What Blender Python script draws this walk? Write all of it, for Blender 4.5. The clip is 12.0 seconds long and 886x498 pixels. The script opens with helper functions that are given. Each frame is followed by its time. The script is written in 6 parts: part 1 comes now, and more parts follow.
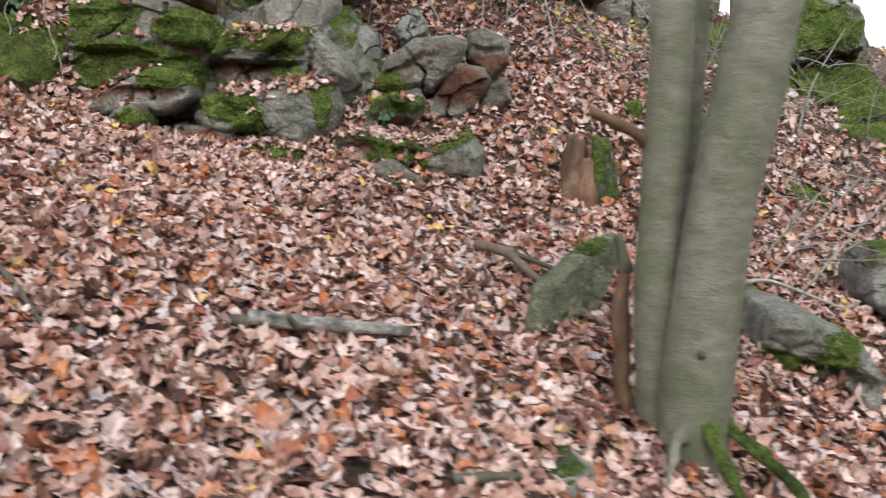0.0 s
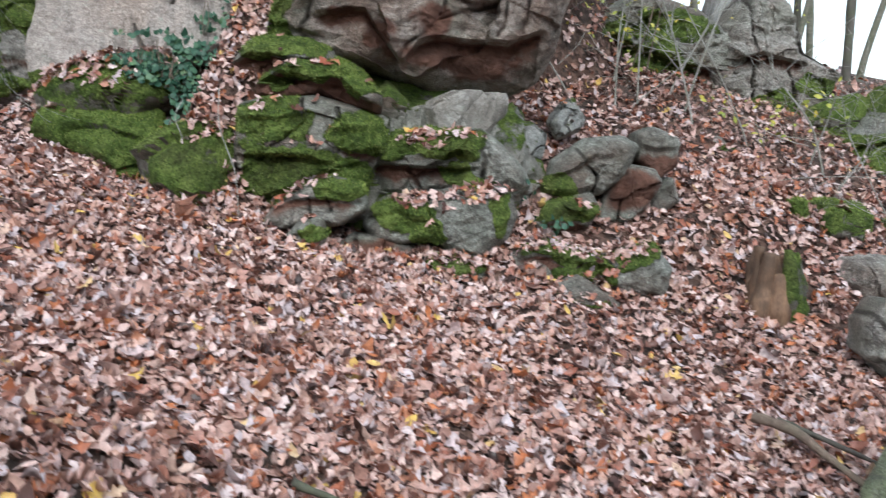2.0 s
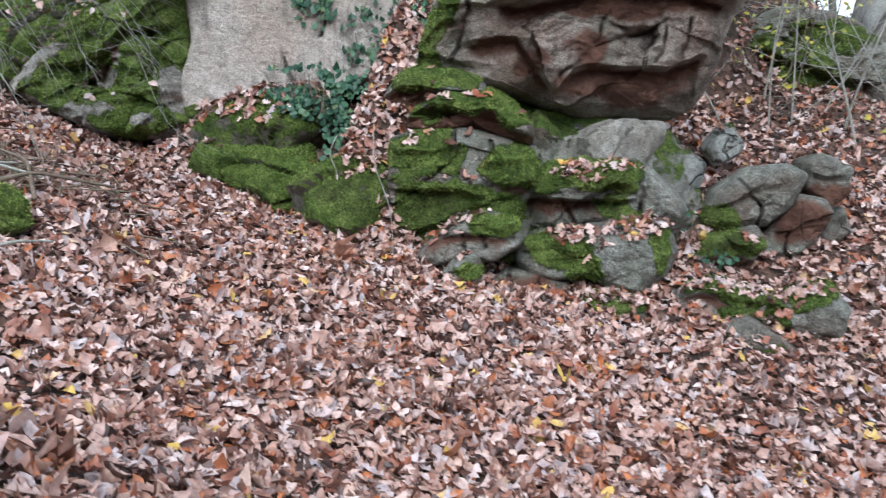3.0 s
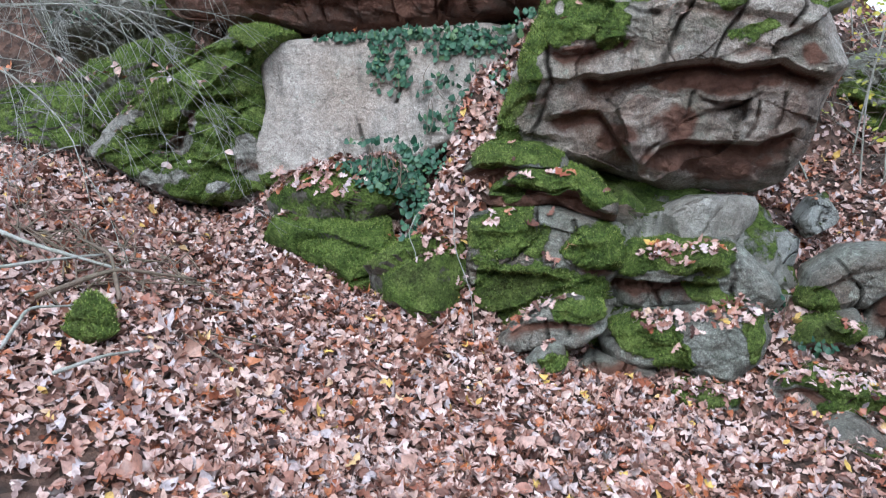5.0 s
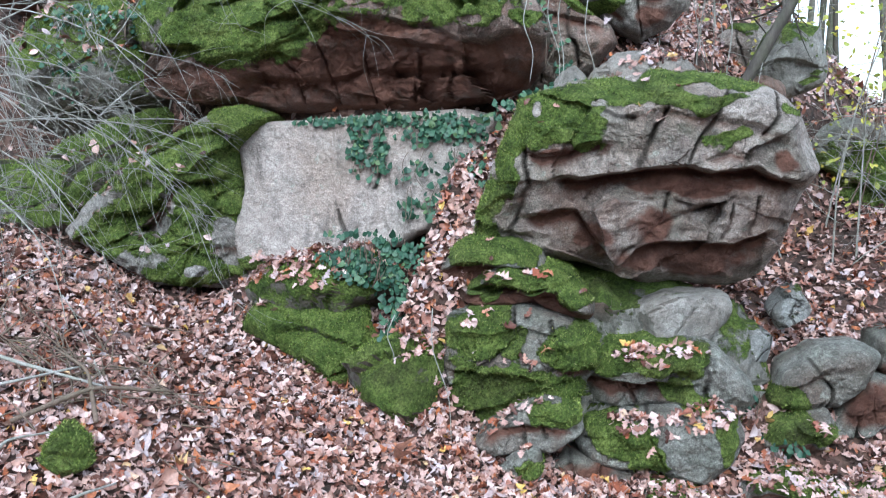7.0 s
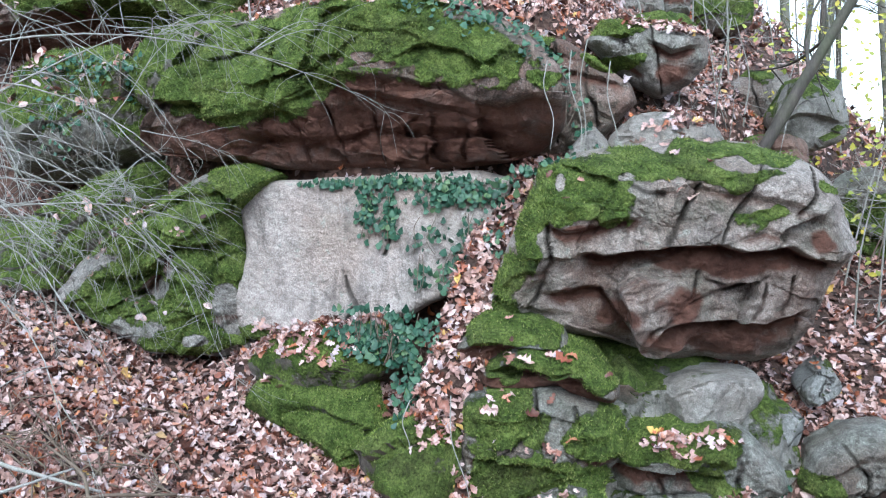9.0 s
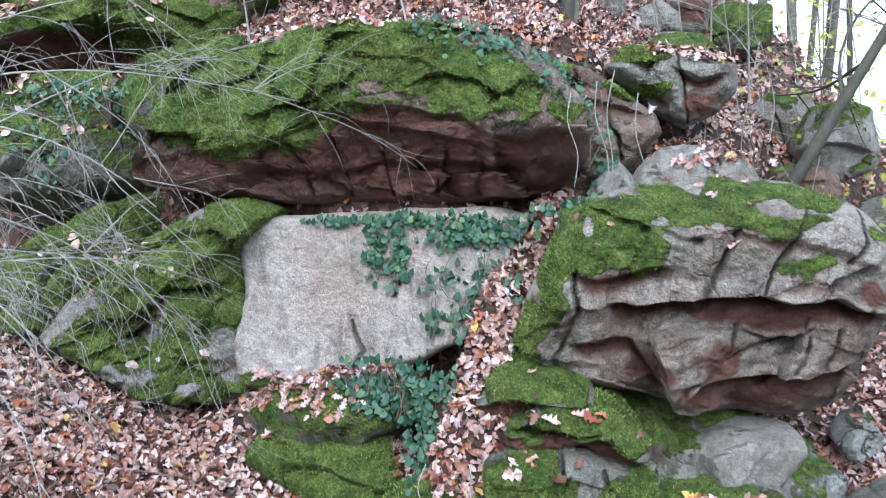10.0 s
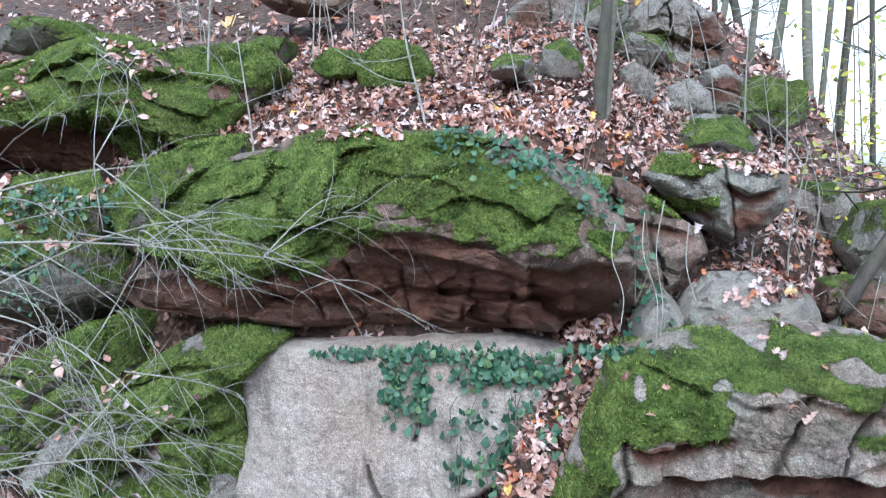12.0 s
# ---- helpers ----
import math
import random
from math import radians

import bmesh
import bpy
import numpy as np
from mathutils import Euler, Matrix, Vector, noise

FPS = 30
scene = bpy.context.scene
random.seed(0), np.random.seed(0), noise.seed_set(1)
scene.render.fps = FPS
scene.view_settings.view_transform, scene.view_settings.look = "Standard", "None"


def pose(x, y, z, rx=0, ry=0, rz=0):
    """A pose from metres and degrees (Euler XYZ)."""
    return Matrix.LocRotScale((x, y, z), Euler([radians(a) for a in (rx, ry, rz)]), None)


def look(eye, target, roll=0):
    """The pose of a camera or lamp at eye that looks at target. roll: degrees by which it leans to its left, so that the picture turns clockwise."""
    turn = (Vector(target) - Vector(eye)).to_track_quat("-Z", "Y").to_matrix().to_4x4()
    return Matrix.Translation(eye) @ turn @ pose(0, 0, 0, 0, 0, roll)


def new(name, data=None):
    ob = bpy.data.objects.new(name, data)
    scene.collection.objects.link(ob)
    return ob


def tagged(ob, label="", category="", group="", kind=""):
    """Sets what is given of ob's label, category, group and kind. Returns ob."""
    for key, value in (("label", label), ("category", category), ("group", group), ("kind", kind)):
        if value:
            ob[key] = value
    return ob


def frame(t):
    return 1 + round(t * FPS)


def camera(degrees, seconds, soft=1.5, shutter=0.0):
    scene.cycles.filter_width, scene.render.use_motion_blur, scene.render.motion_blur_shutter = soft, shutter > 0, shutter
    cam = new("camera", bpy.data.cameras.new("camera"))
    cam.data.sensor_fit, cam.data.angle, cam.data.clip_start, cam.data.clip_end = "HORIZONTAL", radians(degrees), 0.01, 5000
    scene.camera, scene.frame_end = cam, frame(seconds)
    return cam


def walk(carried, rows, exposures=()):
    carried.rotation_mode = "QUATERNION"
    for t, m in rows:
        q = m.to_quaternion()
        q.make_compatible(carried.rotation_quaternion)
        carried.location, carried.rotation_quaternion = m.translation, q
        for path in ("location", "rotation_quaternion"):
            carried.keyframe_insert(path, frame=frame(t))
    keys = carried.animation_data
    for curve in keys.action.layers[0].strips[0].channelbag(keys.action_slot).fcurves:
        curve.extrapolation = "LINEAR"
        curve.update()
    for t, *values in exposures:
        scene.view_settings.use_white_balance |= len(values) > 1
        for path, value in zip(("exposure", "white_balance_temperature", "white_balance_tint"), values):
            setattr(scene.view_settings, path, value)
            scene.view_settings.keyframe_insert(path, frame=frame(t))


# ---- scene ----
cam = camera(55.2, 12.0, 1.1, 0.4)
METRES, EYE, TILT, LEAN, TURN = 4.0, 1.4, -8.0, 0.0, 0.0
ROWS = [
    (0.0, 0.0, 0.0, 0.0, 0.0, 0.0, 0.0),
    (0.5, -0.0943, 0.0191, 0.0244, -0.35, 0.07, -0.1),
    (1.0, -0.1604, 0.03, 0.0689, -1.39, 0.17, -0.12),
    (1.5, -0.191, 0.0366, 0.1041, -1.62, 0.29, -0.3),
    (2.0, -0.233, 0.0439, 0.1391, -0.1, 0.38, -0.32),
    (2.5, -0.2734, 0.0516, 0.1635, 3.01, 0.47, -0.35),
    (3.0, -0.298, 0.0663, 0.1794, 6.86, 0.55, -0.45),
    (5.0, -0.3347, 0.0872, 0.2779, 10.51, 0.63, -0.65),
    (5.5, -0.3334, 0.0857, 0.3035, 10.89, 0.69, -0.69),
    (6.0, -0.3299, 0.086, 0.331, 10.16, 0.8, -0.7),
    (6.5, -0.3289, 0.0837, 0.366, 9.62, 0.86, -0.74),
    (7.0, -0.3316, 0.0791, 0.394, 9.2, 0.99, -0.76),
    (9.0, -0.3813, 0.127, 0.483, 8.1, 1.34, -0.91),
    (9.5, -0.4016, 0.1612, 0.5061, 7.72, 1.42, -0.92),
    (10.0, -0.423, 0.1975, 0.5364, 7.43, 1.47, -0.93),
    (10.5, -0.4394, 0.239, 0.5683, 7.51, 1.59, -0.96),
    (11.0, -0.4577, 0.276, 0.6096, 7.16, 1.72, -0.98),
    (11.5, -0.4706, 0.2933, 0.6541, 6.98, 1.89, -1.0),
    (12.0, -0.4778, 0.2954, 0.6883, 6.89, 2.06, -1.02),
]
walk(cam, [(t, pose(0, 0, EYE, TILT, LEAN, TURN) @ pose(METRES * x, METRES * y, METRES * z, 90 + pitch, roll, yaw)) for t, x, y, z, yaw, pitch, roll in ROWS],
     exposures=[(0.0, 1.1, 6650, 5), (1.5, 1.15, 6150, 4), (3.0, 1.17, 5800, 3), (5.0, 1.29, 5550, 3), (9.0, 1.55, 5450, 4), (12.0, 1.55, 5400, 4)])

# ---- sky, sun, exposure ----
world = bpy.data.worlds.new("overcast_sky")
scene.world = world
world.use_nodes = True
wn = world.node_tree.nodes
sky = wn.new("ShaderNodeTexSky")
sky.sky_type, sky.sun_disc = "NISHITA", False
sky.sun_elevation, sky.sun_rotation = radians(48), radians(200)
sky.air_density, sky.dust_density, sky.ozone_density = 1.0, 1.6, 1.0
pale = wn.new("ShaderNodeHueSaturation")
pale.inputs["Saturation"].default_value = 0.4
world.node_tree.links.new(sky.outputs[0], pale.inputs["Color"])
world.node_tree.links.new(pale.outputs[0], wn["Background"].inputs["Color"])
wn["Background"].inputs["Strength"].default_value = 0.15
sun = new("sun", bpy.data.lights.new("sun", "SUN"))
sun.data.energy, sun.data.angle, sun.data.color = 1.0, radians(40), (1.0, 0.985, 0.96)
sun.matrix_world = look((2.5, -5, 8), (0, 3, 0))


# ---- materials ----
def nodes_of(name, rough=0.7):
    m = bpy.data.materials.new(name)
    m.use_nodes = True
    t = m.node_tree
    b = t.nodes["Principled BSDF"]
    b.inputs["Roughness"].default_value = rough
    return m, t, b


def link(t, a, b):
    t.links.new(a, b)


def tex_noise(t, scale, detail=6.0, rough=0.6, vec=None, distort=0.0):
    n = t.nodes.new("ShaderNodeTexNoise")
    n.inputs["Scale"].default_value, n.inputs["Detail"].default_value = scale, detail
    n.inputs["Roughness"].default_value, n.inputs["Distortion"].default_value = rough, distort
    if vec is not None:
        link(t, vec, n.inputs["Vector"])
    return n.outputs["Fac"]


def ramp(t, fac, stops):
    r = t.nodes.new("ShaderNodeValToRGB")
    e = r.color_ramp.elements
    while len(e) < len(stops):
        e.new(0.5)
    for k, (p, c) in enumerate(stops):
        e[k].position, e[k].color = p, (*c, 1) if len(c) == 3 else c
    link(t, fac, r.inputs["Fac"])
    return r.outputs["Color"]


def grey(a):
    return (a, a, a)


def mixc(t, fac, a, b, blend="MIX"):
    m = t.nodes.new("ShaderNodeMix")
    m.data_type, m.blend_type = "RGBA", blend
    for sock, val in ((m.inputs["Factor"], fac), (m.inputs["A"], a), (m.inputs["B"], b)):
        if isinstance(val, (int, float)):
            sock.default_value = val
        elif isinstance(val, tuple):
            sock.default_value = (*val, 1)
        else:
            link(t, val, sock)
    return m.outputs["Result"]


def calc(t, op, a, b=0.0, clamp=False):
    m = t.nodes.new("ShaderNodeMath")
    m.operation, m.use_clamp = op, clamp
    for sock, val in ((m.inputs[0], a), (m.inputs[1], b)):
        if isinstance(val, (int, float)):
            sock.default_value = val
        else:
            link(t, val, sock)
    return m.outputs[0]


def bump(t, b, height, strength, dist, normal=None):
    n = t.nodes.new("ShaderNodeBump")
    n.inputs["Strength"].default_value, n.inputs["Distance"].default_value = strength, dist
    link(t, height, n.inputs["Height"])
    if normal is not None:
        link(t, normal, n.inputs["Normal"])
    link(t, n.outputs[0], b.inputs["Normal"])
    return n.outputs[0]


def rock_material(name, tone_a, tone_b, stain, moss, lichen=0.3, top=0.75, cracks=0.8, grown=0.0):
    """Weathered granite. moss: how much moss grows on it, from 0 to 1; top: how far the moss keeps to faces that look up. grown: moss and bare red rock lie where the mesh says, with this much lichen."""
    m, t, b = nodes_of(name, 0.8)
    pos = t.nodes.new("ShaderNodeNewGeometry")
    info = t.nodes.new("ShaderNodeObjectInfo")
    shift = t.nodes.new("ShaderNodeVectorMath")
    shift.operation = "ADD"
    link(t, pos.outputs["Position"], shift.inputs[0])
    link(t, info.outputs["Random"], shift.inputs[1])
    p = pos.outputs["Position"]
    q = shift.outputs[0]
    big = tex_noise(t, 1.7, 7, 0.62, q, 0.6)
    mid = tex_noise(t, 7.0, 8, 0.66, q, 0.4)
    fine = tex_noise(t, 42.0, 6, 0.7, p)
    grain = tex_noise(t, 190.0, 3, 0.6, p)
    streak_map = t.nodes.new("ShaderNodeMapping")
    streak_map.inputs["Scale"].default_value = (6.0, 6.0, 0.9)
    link(t, q, streak_map.inputs["Vector"])
    streak = tex_noise(t, 1.6, 5, 0.6, streak_map.outputs[0], 0.3)
    col = mixc(t, ramp(t, mid, [(0.34, grey(0)), (0.66, grey(1))]), tone_a, tone_b)
    col = mixc(t, ramp(t, big, [(0.46, grey(0)), (0.62, grey(0.85))]), col, stain)
    col = mixc(t, ramp(t, streak, [(0.52, grey(0)), (0.7, grey(0.6))]), col, (0.07, 0.062, 0.055))
    col = mixc(t, ramp(t, tex_noise(t, 11.0, 7, 0.7, q), [(0.66 - 0.2 * lichen, grey(0)), (0.72 - 0.2 * lichen, grey(0.75))]), col, (0.42, 0.43, 0.37))
    wob = t.nodes.new("ShaderNodeVectorMath")
    wob.operation = "ADD"
    jig = t.nodes.new("ShaderNodeTexNoise")
    jig.inputs["Scale"].default_value, jig.inputs["Detail"].default_value = 3.5, 5.0
    link(t, q, jig.inputs["Vector"])
    half = t.nodes.new("ShaderNodeVectorMath")
    half.operation = "SCALE"
    half.inputs["Scale"].default_value = 0.35
    link(t, jig.outputs["Color"], half.inputs[0])
    link(t, q, wob.inputs[0])
    link(t, half.outputs[0], wob.inputs[1])
    cells = t.nodes.new("ShaderNodeTexVoronoi")
    cells.feature = "DISTANCE_TO_EDGE"
    cells.inputs["Scale"].default_value = 2.6
    link(t, wob.outputs[0], cells.inputs["Vector"])
    crack = ramp(t, cells.outputs["Distance"], [(0.0, grey(1)), (0.028, grey(0))])
    crack = calc(t, "MULTIPLY", crack, ramp(t, tex_noise(t, 2.3, 3, 0.5, q), [(0.5, grey(0)), (0.58, grey(1))]))
    col = mixc(t, calc(t, "MULTIPLY", crack, cracks), col, (0.03, 0.022, 0.018))
    col = mixc(t, ramp(t, tex_noise(t, 4.2, 8, 0.72, q, 1.0), [(0.55, grey(0)), (0.68, grey(0.55))]), col, (0.095, 0.075, 0.06))
    col = mixc(t, 0.6, col, ramp(t, fine, [(0.25, grey(0.25)), (0.5, grey(0.5)), (0.78, grey(0.85))]), "OVERLAY")
    col = mixc(t, 0.5, col, ramp(t, grain, [(0.3, grey(0.2)), (0.5, grey(0.5)), (0.7, grey(0.85))]), "OVERLAY")
    if grown:
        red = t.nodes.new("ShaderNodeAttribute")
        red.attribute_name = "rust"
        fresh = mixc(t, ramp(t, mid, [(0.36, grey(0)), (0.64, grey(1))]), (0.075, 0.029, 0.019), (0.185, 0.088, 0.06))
        seam = t.nodes.new("ShaderNodeAttribute")
        seam.attribute_name = "seam"
        blotch = tex_noise(t, 13.0, 9, 0.78, q, 0.8)
        col = mixc(t, ramp(t, blotch, [(0.50, grey(0)), (0.62, grey(0.7 * grown))]), col, (0.105, 0.092, 0.078))
        col = mixc(t, ramp(t, tex_noise(t, 24.0, 9, 0.8, q, 0.5), [(0.56, grey(0)), (0.66, grey(0.6 * grown))]), col, (0.56, 0.54, 0.48))
        col = mixc(t, ramp(t, tex_noise(t, 2.2, 5, 0.6, q), [(0.50, grey(0)), (0.64, grey(0.4 * grown))]), col, (0.17, 0.18, 0.13))
        col = mixc(t, 0.55 * grown, col, ramp(t, tex_noise(t, 95.0, 5, 0.75, p), [(0.3, grey(0.15)), (0.5, grey(0.5)), (0.7, grey(0.9))]), "OVERLAY")
        col = mixc(t, calc(t, "MULTIPLY", seam.outputs["Fac"], 0.8), col, (0.03, 0.024, 0.018))
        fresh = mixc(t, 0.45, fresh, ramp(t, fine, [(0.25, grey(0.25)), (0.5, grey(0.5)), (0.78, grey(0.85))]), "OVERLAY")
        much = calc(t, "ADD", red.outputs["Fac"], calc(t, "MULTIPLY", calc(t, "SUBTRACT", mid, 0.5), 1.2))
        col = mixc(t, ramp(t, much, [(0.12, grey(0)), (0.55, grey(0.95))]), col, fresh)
    sep = t.nodes.new("ShaderNodeSeparateXYZ")
    link(t, pos.outputs["Normal"], sep.inputs[0])
    up = calc(t, "MULTIPLY", sep.outputs["Z"], top)
    field = calc(t, "ADD", up, calc(t, "MULTIPLY", calc(t, "SUBTRACT", big, 0.5), 1.9))
    field = calc(t, "ADD", field, calc(t, "MULTIPLY", calc(t, "SUBTRACT", mid, 0.5), 1.3))
    field = calc(t, "ADD", field, calc(t, "MULTIPLY", calc(t, "SUBTRACT", fine, 0.5), 0.5))
    lim = 1.0 - 1.25 * moss
    rng = t.nodes.new("ShaderNodeMapRange")
    rng.inputs["From Min"].default_value, rng.inputs["From Max"].default_value = lim - 0.07, lim + 0.07
    link(t, field, rng.inputs["Value"])
    mask = rng.outputs[0]
    if grown:
        green = t.nodes.new("ShaderNodeAttribute")
        green.attribute_name = "moss"
        ragged = calc(t, "ADD", calc(t, "MULTIPLY", calc(t, "SUBTRACT", mid, 0.5), 1.3), calc(t, "MULTIPLY", calc(t, "SUBTRACT", fine, 0.5), 1.3))
        mask = ramp(t, calc(t, "ADD", green.outputs["Fac"], ragged), [(0.40, grey(0)), (0.60, grey(1))])
    mosscol = ramp(t, tex_noise(t, 9.0, 8, 0.7, p), [(0.28, (0.034, 0.055, 0.013)), (0.46, (0.11, 0.165, 0.032)), (0.66, (0.25, 0.32, 0.08))])
    mosscol = mixc(t, ramp(t, tex_noise(t, 3.0, 5, 0.6, q), [(0.50, grey(0)), (0.68, grey(0.5))]), mosscol, (0.11, 0.105, 0.042))
    mosscol = mixc(t, 0.85, mosscol, ramp(t, tex_noise(t, 75.0, 6, 0.75, p), [(0.32, grey(0.08)), (0.5, grey(0.5)), (0.68, grey(0.95))]), "OVERLAY")
    col = mixc(t, mask, col, mosscol)
    link(t, col, b.inputs["Base Color"])
    b.inputs["Specular IOR Level"].default_value = 0.25
    link(t, calc(t, "ADD", calc(t, "MULTIPLY", mask, 0.3), 0.65), b.inputs["Roughness"])
    rough_mid = tex_noise(t, 16.0, 7, 0.7, q, 0.5)
    h1 = calc(t, "ADD", calc(t, "MULTIPLY", fine, 0.9), calc(t, "MULTIPLY", grain, 0.35))
    h1 = calc(t, "ADD", h1, calc(t, "MULTIPLY", rough_mid, 1.6))
    h1 = calc(t, "ADD", h1, calc(t, "MULTIPLY", crack, -1.6 * cracks))
    h2 = calc(t, "MULTIPLY", mask, calc(t, "ADD", 0.5, calc(t, "MULTIPLY", tex_noise(t, 48.0, 6, 0.75, p), 2.6)))
    bump(t, b, calc(t, "ADD", h1, h2), 1.0, 0.022)
    return m


GREY_ROCK = rock_material("grey_granite", (0.28, 0.285, 0.27), (0.44, 0.435, 0.405), (0.19, 0.165, 0.14), 0.30)
PALE_ROCK = rock_material("pale_granite", (0.33, 0.30, 0.265), (0.43, 0.405, 0.37), (0.29, 0.255, 0.215), 0.0, 0.3, 0.75, 0.08)
BROWN_ROCK = rock_material("brown_granite", (0.17, 0.098, 0.072), (0.29, 0.205, 0.16), (0.12, 0.052, 0.033), 0.34)
BOULDER_ROCK = rock_material("boulder_granite", (0.33, 0.30, 0.26), (0.47, 0.44, 0.395), (0.26, 0.18, 0.14), 0.58, 0.3, 0.75, 0.5)
HALF_MOSS = rock_material("half_mossy_granite", (0.27, 0.26, 0.23), (0.42, 0.40, 0.355), (0.19, 0.12, 0.09), 0.70)
MOSSY = rock_material("mossy_granite", (0.20, 0.19, 0.16), (0.30, 0.28, 0.24), (0.15, 0.10, 0.075), 0.9, 0.3, 0.6)
FULL_MOSS = rock_material("moss_cover", (0.16, 0.15, 0.12), (0.22, 0.21, 0.17), (0.12, 0.09, 0.06), 1.25, 0.2, 0.5)


# ---- helpers of this place ----
def mesh_from(name, verts, faces, material=None, smooth=True, sharp=0):
    me = bpy.data.meshes.new(name)
    verts = np.asarray(verts, dtype=np.float32)
    faces = np.asarray(faces, dtype=np.int32)
    k = faces.shape[1]
    me.vertices.add(len(verts))
    me.vertices.foreach_set("co", verts.ravel())
    me.loops.add(faces.size)
    me.loops.foreach_set("vertex_index", faces.ravel())
    me.polygons.add(len(faces))
    me.polygons.foreach_set("loop_start", np.arange(0, faces.size, k, dtype=np.int32))
    me.polygons.foreach_set("use_smooth", np.full(len(faces), smooth))
    if material:
        me.materials.append(material)
    me.update(calc_edges=True)
    me.validate()
    if sharp:
        me.set_sharp_from_angle(angle=radians(sharp))
    return me


def fbm(p, octaves=4, seed=0):
    """Smooth value noise at the points p (n, 3), about -1 to 1."""
    out, amp = np.zeros(len(p)), 1.0
    for o in range(octaves):
        q = p * (2.0 ** o) + 17.3 * o + seed * 7.77
        i = np.floor(q).astype(np.int64)
        f = q - i
        f = f * f * (3 - 2 * f)
        acc = np.zeros(len(p))
        for c in range(8):
            d = np.array([c & 1, c >> 1 & 1, c >> 2 & 1])
            j = i + d
            h = (j[:, 0] * 374761393 + j[:, 1] * 668265263 + j[:, 2] * 2147483647 + (seed + o) * 974711) & 0xFFFFFFFF
            h = ((h ^ (h >> 13)) * 1274126177) & 0xFFFFFFFF
            h = ((h ^ (h >> 16)) & 0xFFFF) / 32767.5 - 1
            w = np.where(d, f, 1 - f).prod(axis=1)
            acc += h * w
        out += acc * amp
        amp *= 0.5
    return out


def smooth(a, b, x):
    s = np.clip((x - a) / (b - a), 0, 1)
    return s * s * (3 - 2 * s)


# ---- the ground: one sheet, a leaf-covered hillside with a rock step ----
def ground_z(x, y):
    x, y = np.asarray(x, float), np.asarray(y, float)
    # y below -20: unseen opposite slope, added to block low sky behind the camera
    right = np.interp(y, [-120, -60, -20, -3, 0, 2, 3, 3.8, 4.3, 4.7, 5, 6, 7.3, 9, 12, 16, 60], [34, 14, -3.5, -0.4, 0.22, 0.77, 0.93, 1.02, 1.15, 1.36, 1.6, 2.08, 2.6, 3.1, 3.9, 4.3, 5.5])
    left = np.interp(y, [-120, -60, -20, -3, 0, 2, 3, 3.8, 4.5, 5.4, 7, 60], [34, 14, -3.5, -0.4, 0.22, 0.77, 0.93, 1.06, 1.12, 1.2, 1.5, 3])
    w = smooth(-0.3, -1.2, x)
    side = np.interp(x, [-60, -6, -4.9, -4, -3, -2, -1, 0, 1, 1.5, 3, 5, 14, 60], [5, 1.6, 1.29, 1.0, 0.67, 0.40, 0.17, -0.02, -0.19, -0.32, -0.72, -1.25, -2.4, -2.6])
    z = right * (1 - w) + left * w + side
    # the terrace above the rocks
    edge = np.interp(x, [-9, -4.6, -3.8, -2.4, -1.6, -0.9, 0.2, 1.2], [6.4, 6.2, 5.75, 5.6, 5.75, 6.1, 7.0, 8.2])
    top = 3.95 + 0.42 * np.clip(y - 5.6, 0, 9) - 0.75 * np.clip(x + 1.7, 0, 2.2) - 0.10 * np.clip(-3 - x, 0, 6) 
    top = top + 0.25 * np.clip(y - 7.3, 0, 1.1) * smooth(-1.6, -0.6, x)
    s = smooth(edge - 0.25, edge + 0.3, y) * smooth(1.9, 0.4, x)
    z = z * (1 - s) + np.maximum(z, top) * s
    # the leaf-filled gully beside the big boulder
    c = -2.08 + 0.42 * (y - 4.65)
    g = smooth(0.34, 0.08, np.abs(x - c)) * smooth(4.4, 4.75, y) * smooth(6.2, 5.7, y)
    z = z * (1 - g) + np.maximum(z, 2.12 + 1.05 * (y - 4.65)) * g
    # leaves drifted against the foot of the slab
    z = z + 0.30 * smooth(4.8, 5.15, y) * smooth(5.6, 5.2, y) * smooth(-3.6, -3.1, x) * smooth(-1.7, -2.2, x)
    # hollow beyond the twin tree
    z = z - 0.17 * np.exp(-((x - 1.45) ** 2 + (y - 2.55) ** 2) / 0.45)
    # bank on which one stands at the end
    z = z + 0.62 * np.exp(-((x + 2.1) ** 2 + (y - 1.3) ** 2) / 0.42)
    p = np.stack([x.ravel(), y.ravel(), 0 * x.ravel()], 1)
    z = z + (0.05 * fbm(p * 0.9, 3, 3) + 0.018 * fbm(p * 5, 2, 5)).reshape(z.shape)
    return z


def axis(lo, fine_lo, fine_hi, hi, step, n):
    far = np.geomspace(0.15, 1, n)
    a = fine_lo - (fine_lo - lo) * (far - far[0]) / (1 - far[0])
    b = fine_hi + (hi - fine_hi) * (far - far[0]) / (1 - far[0])
    return np.concatenate([a[::-1], np.arange(fine_lo + step, fine_hi, step), b])


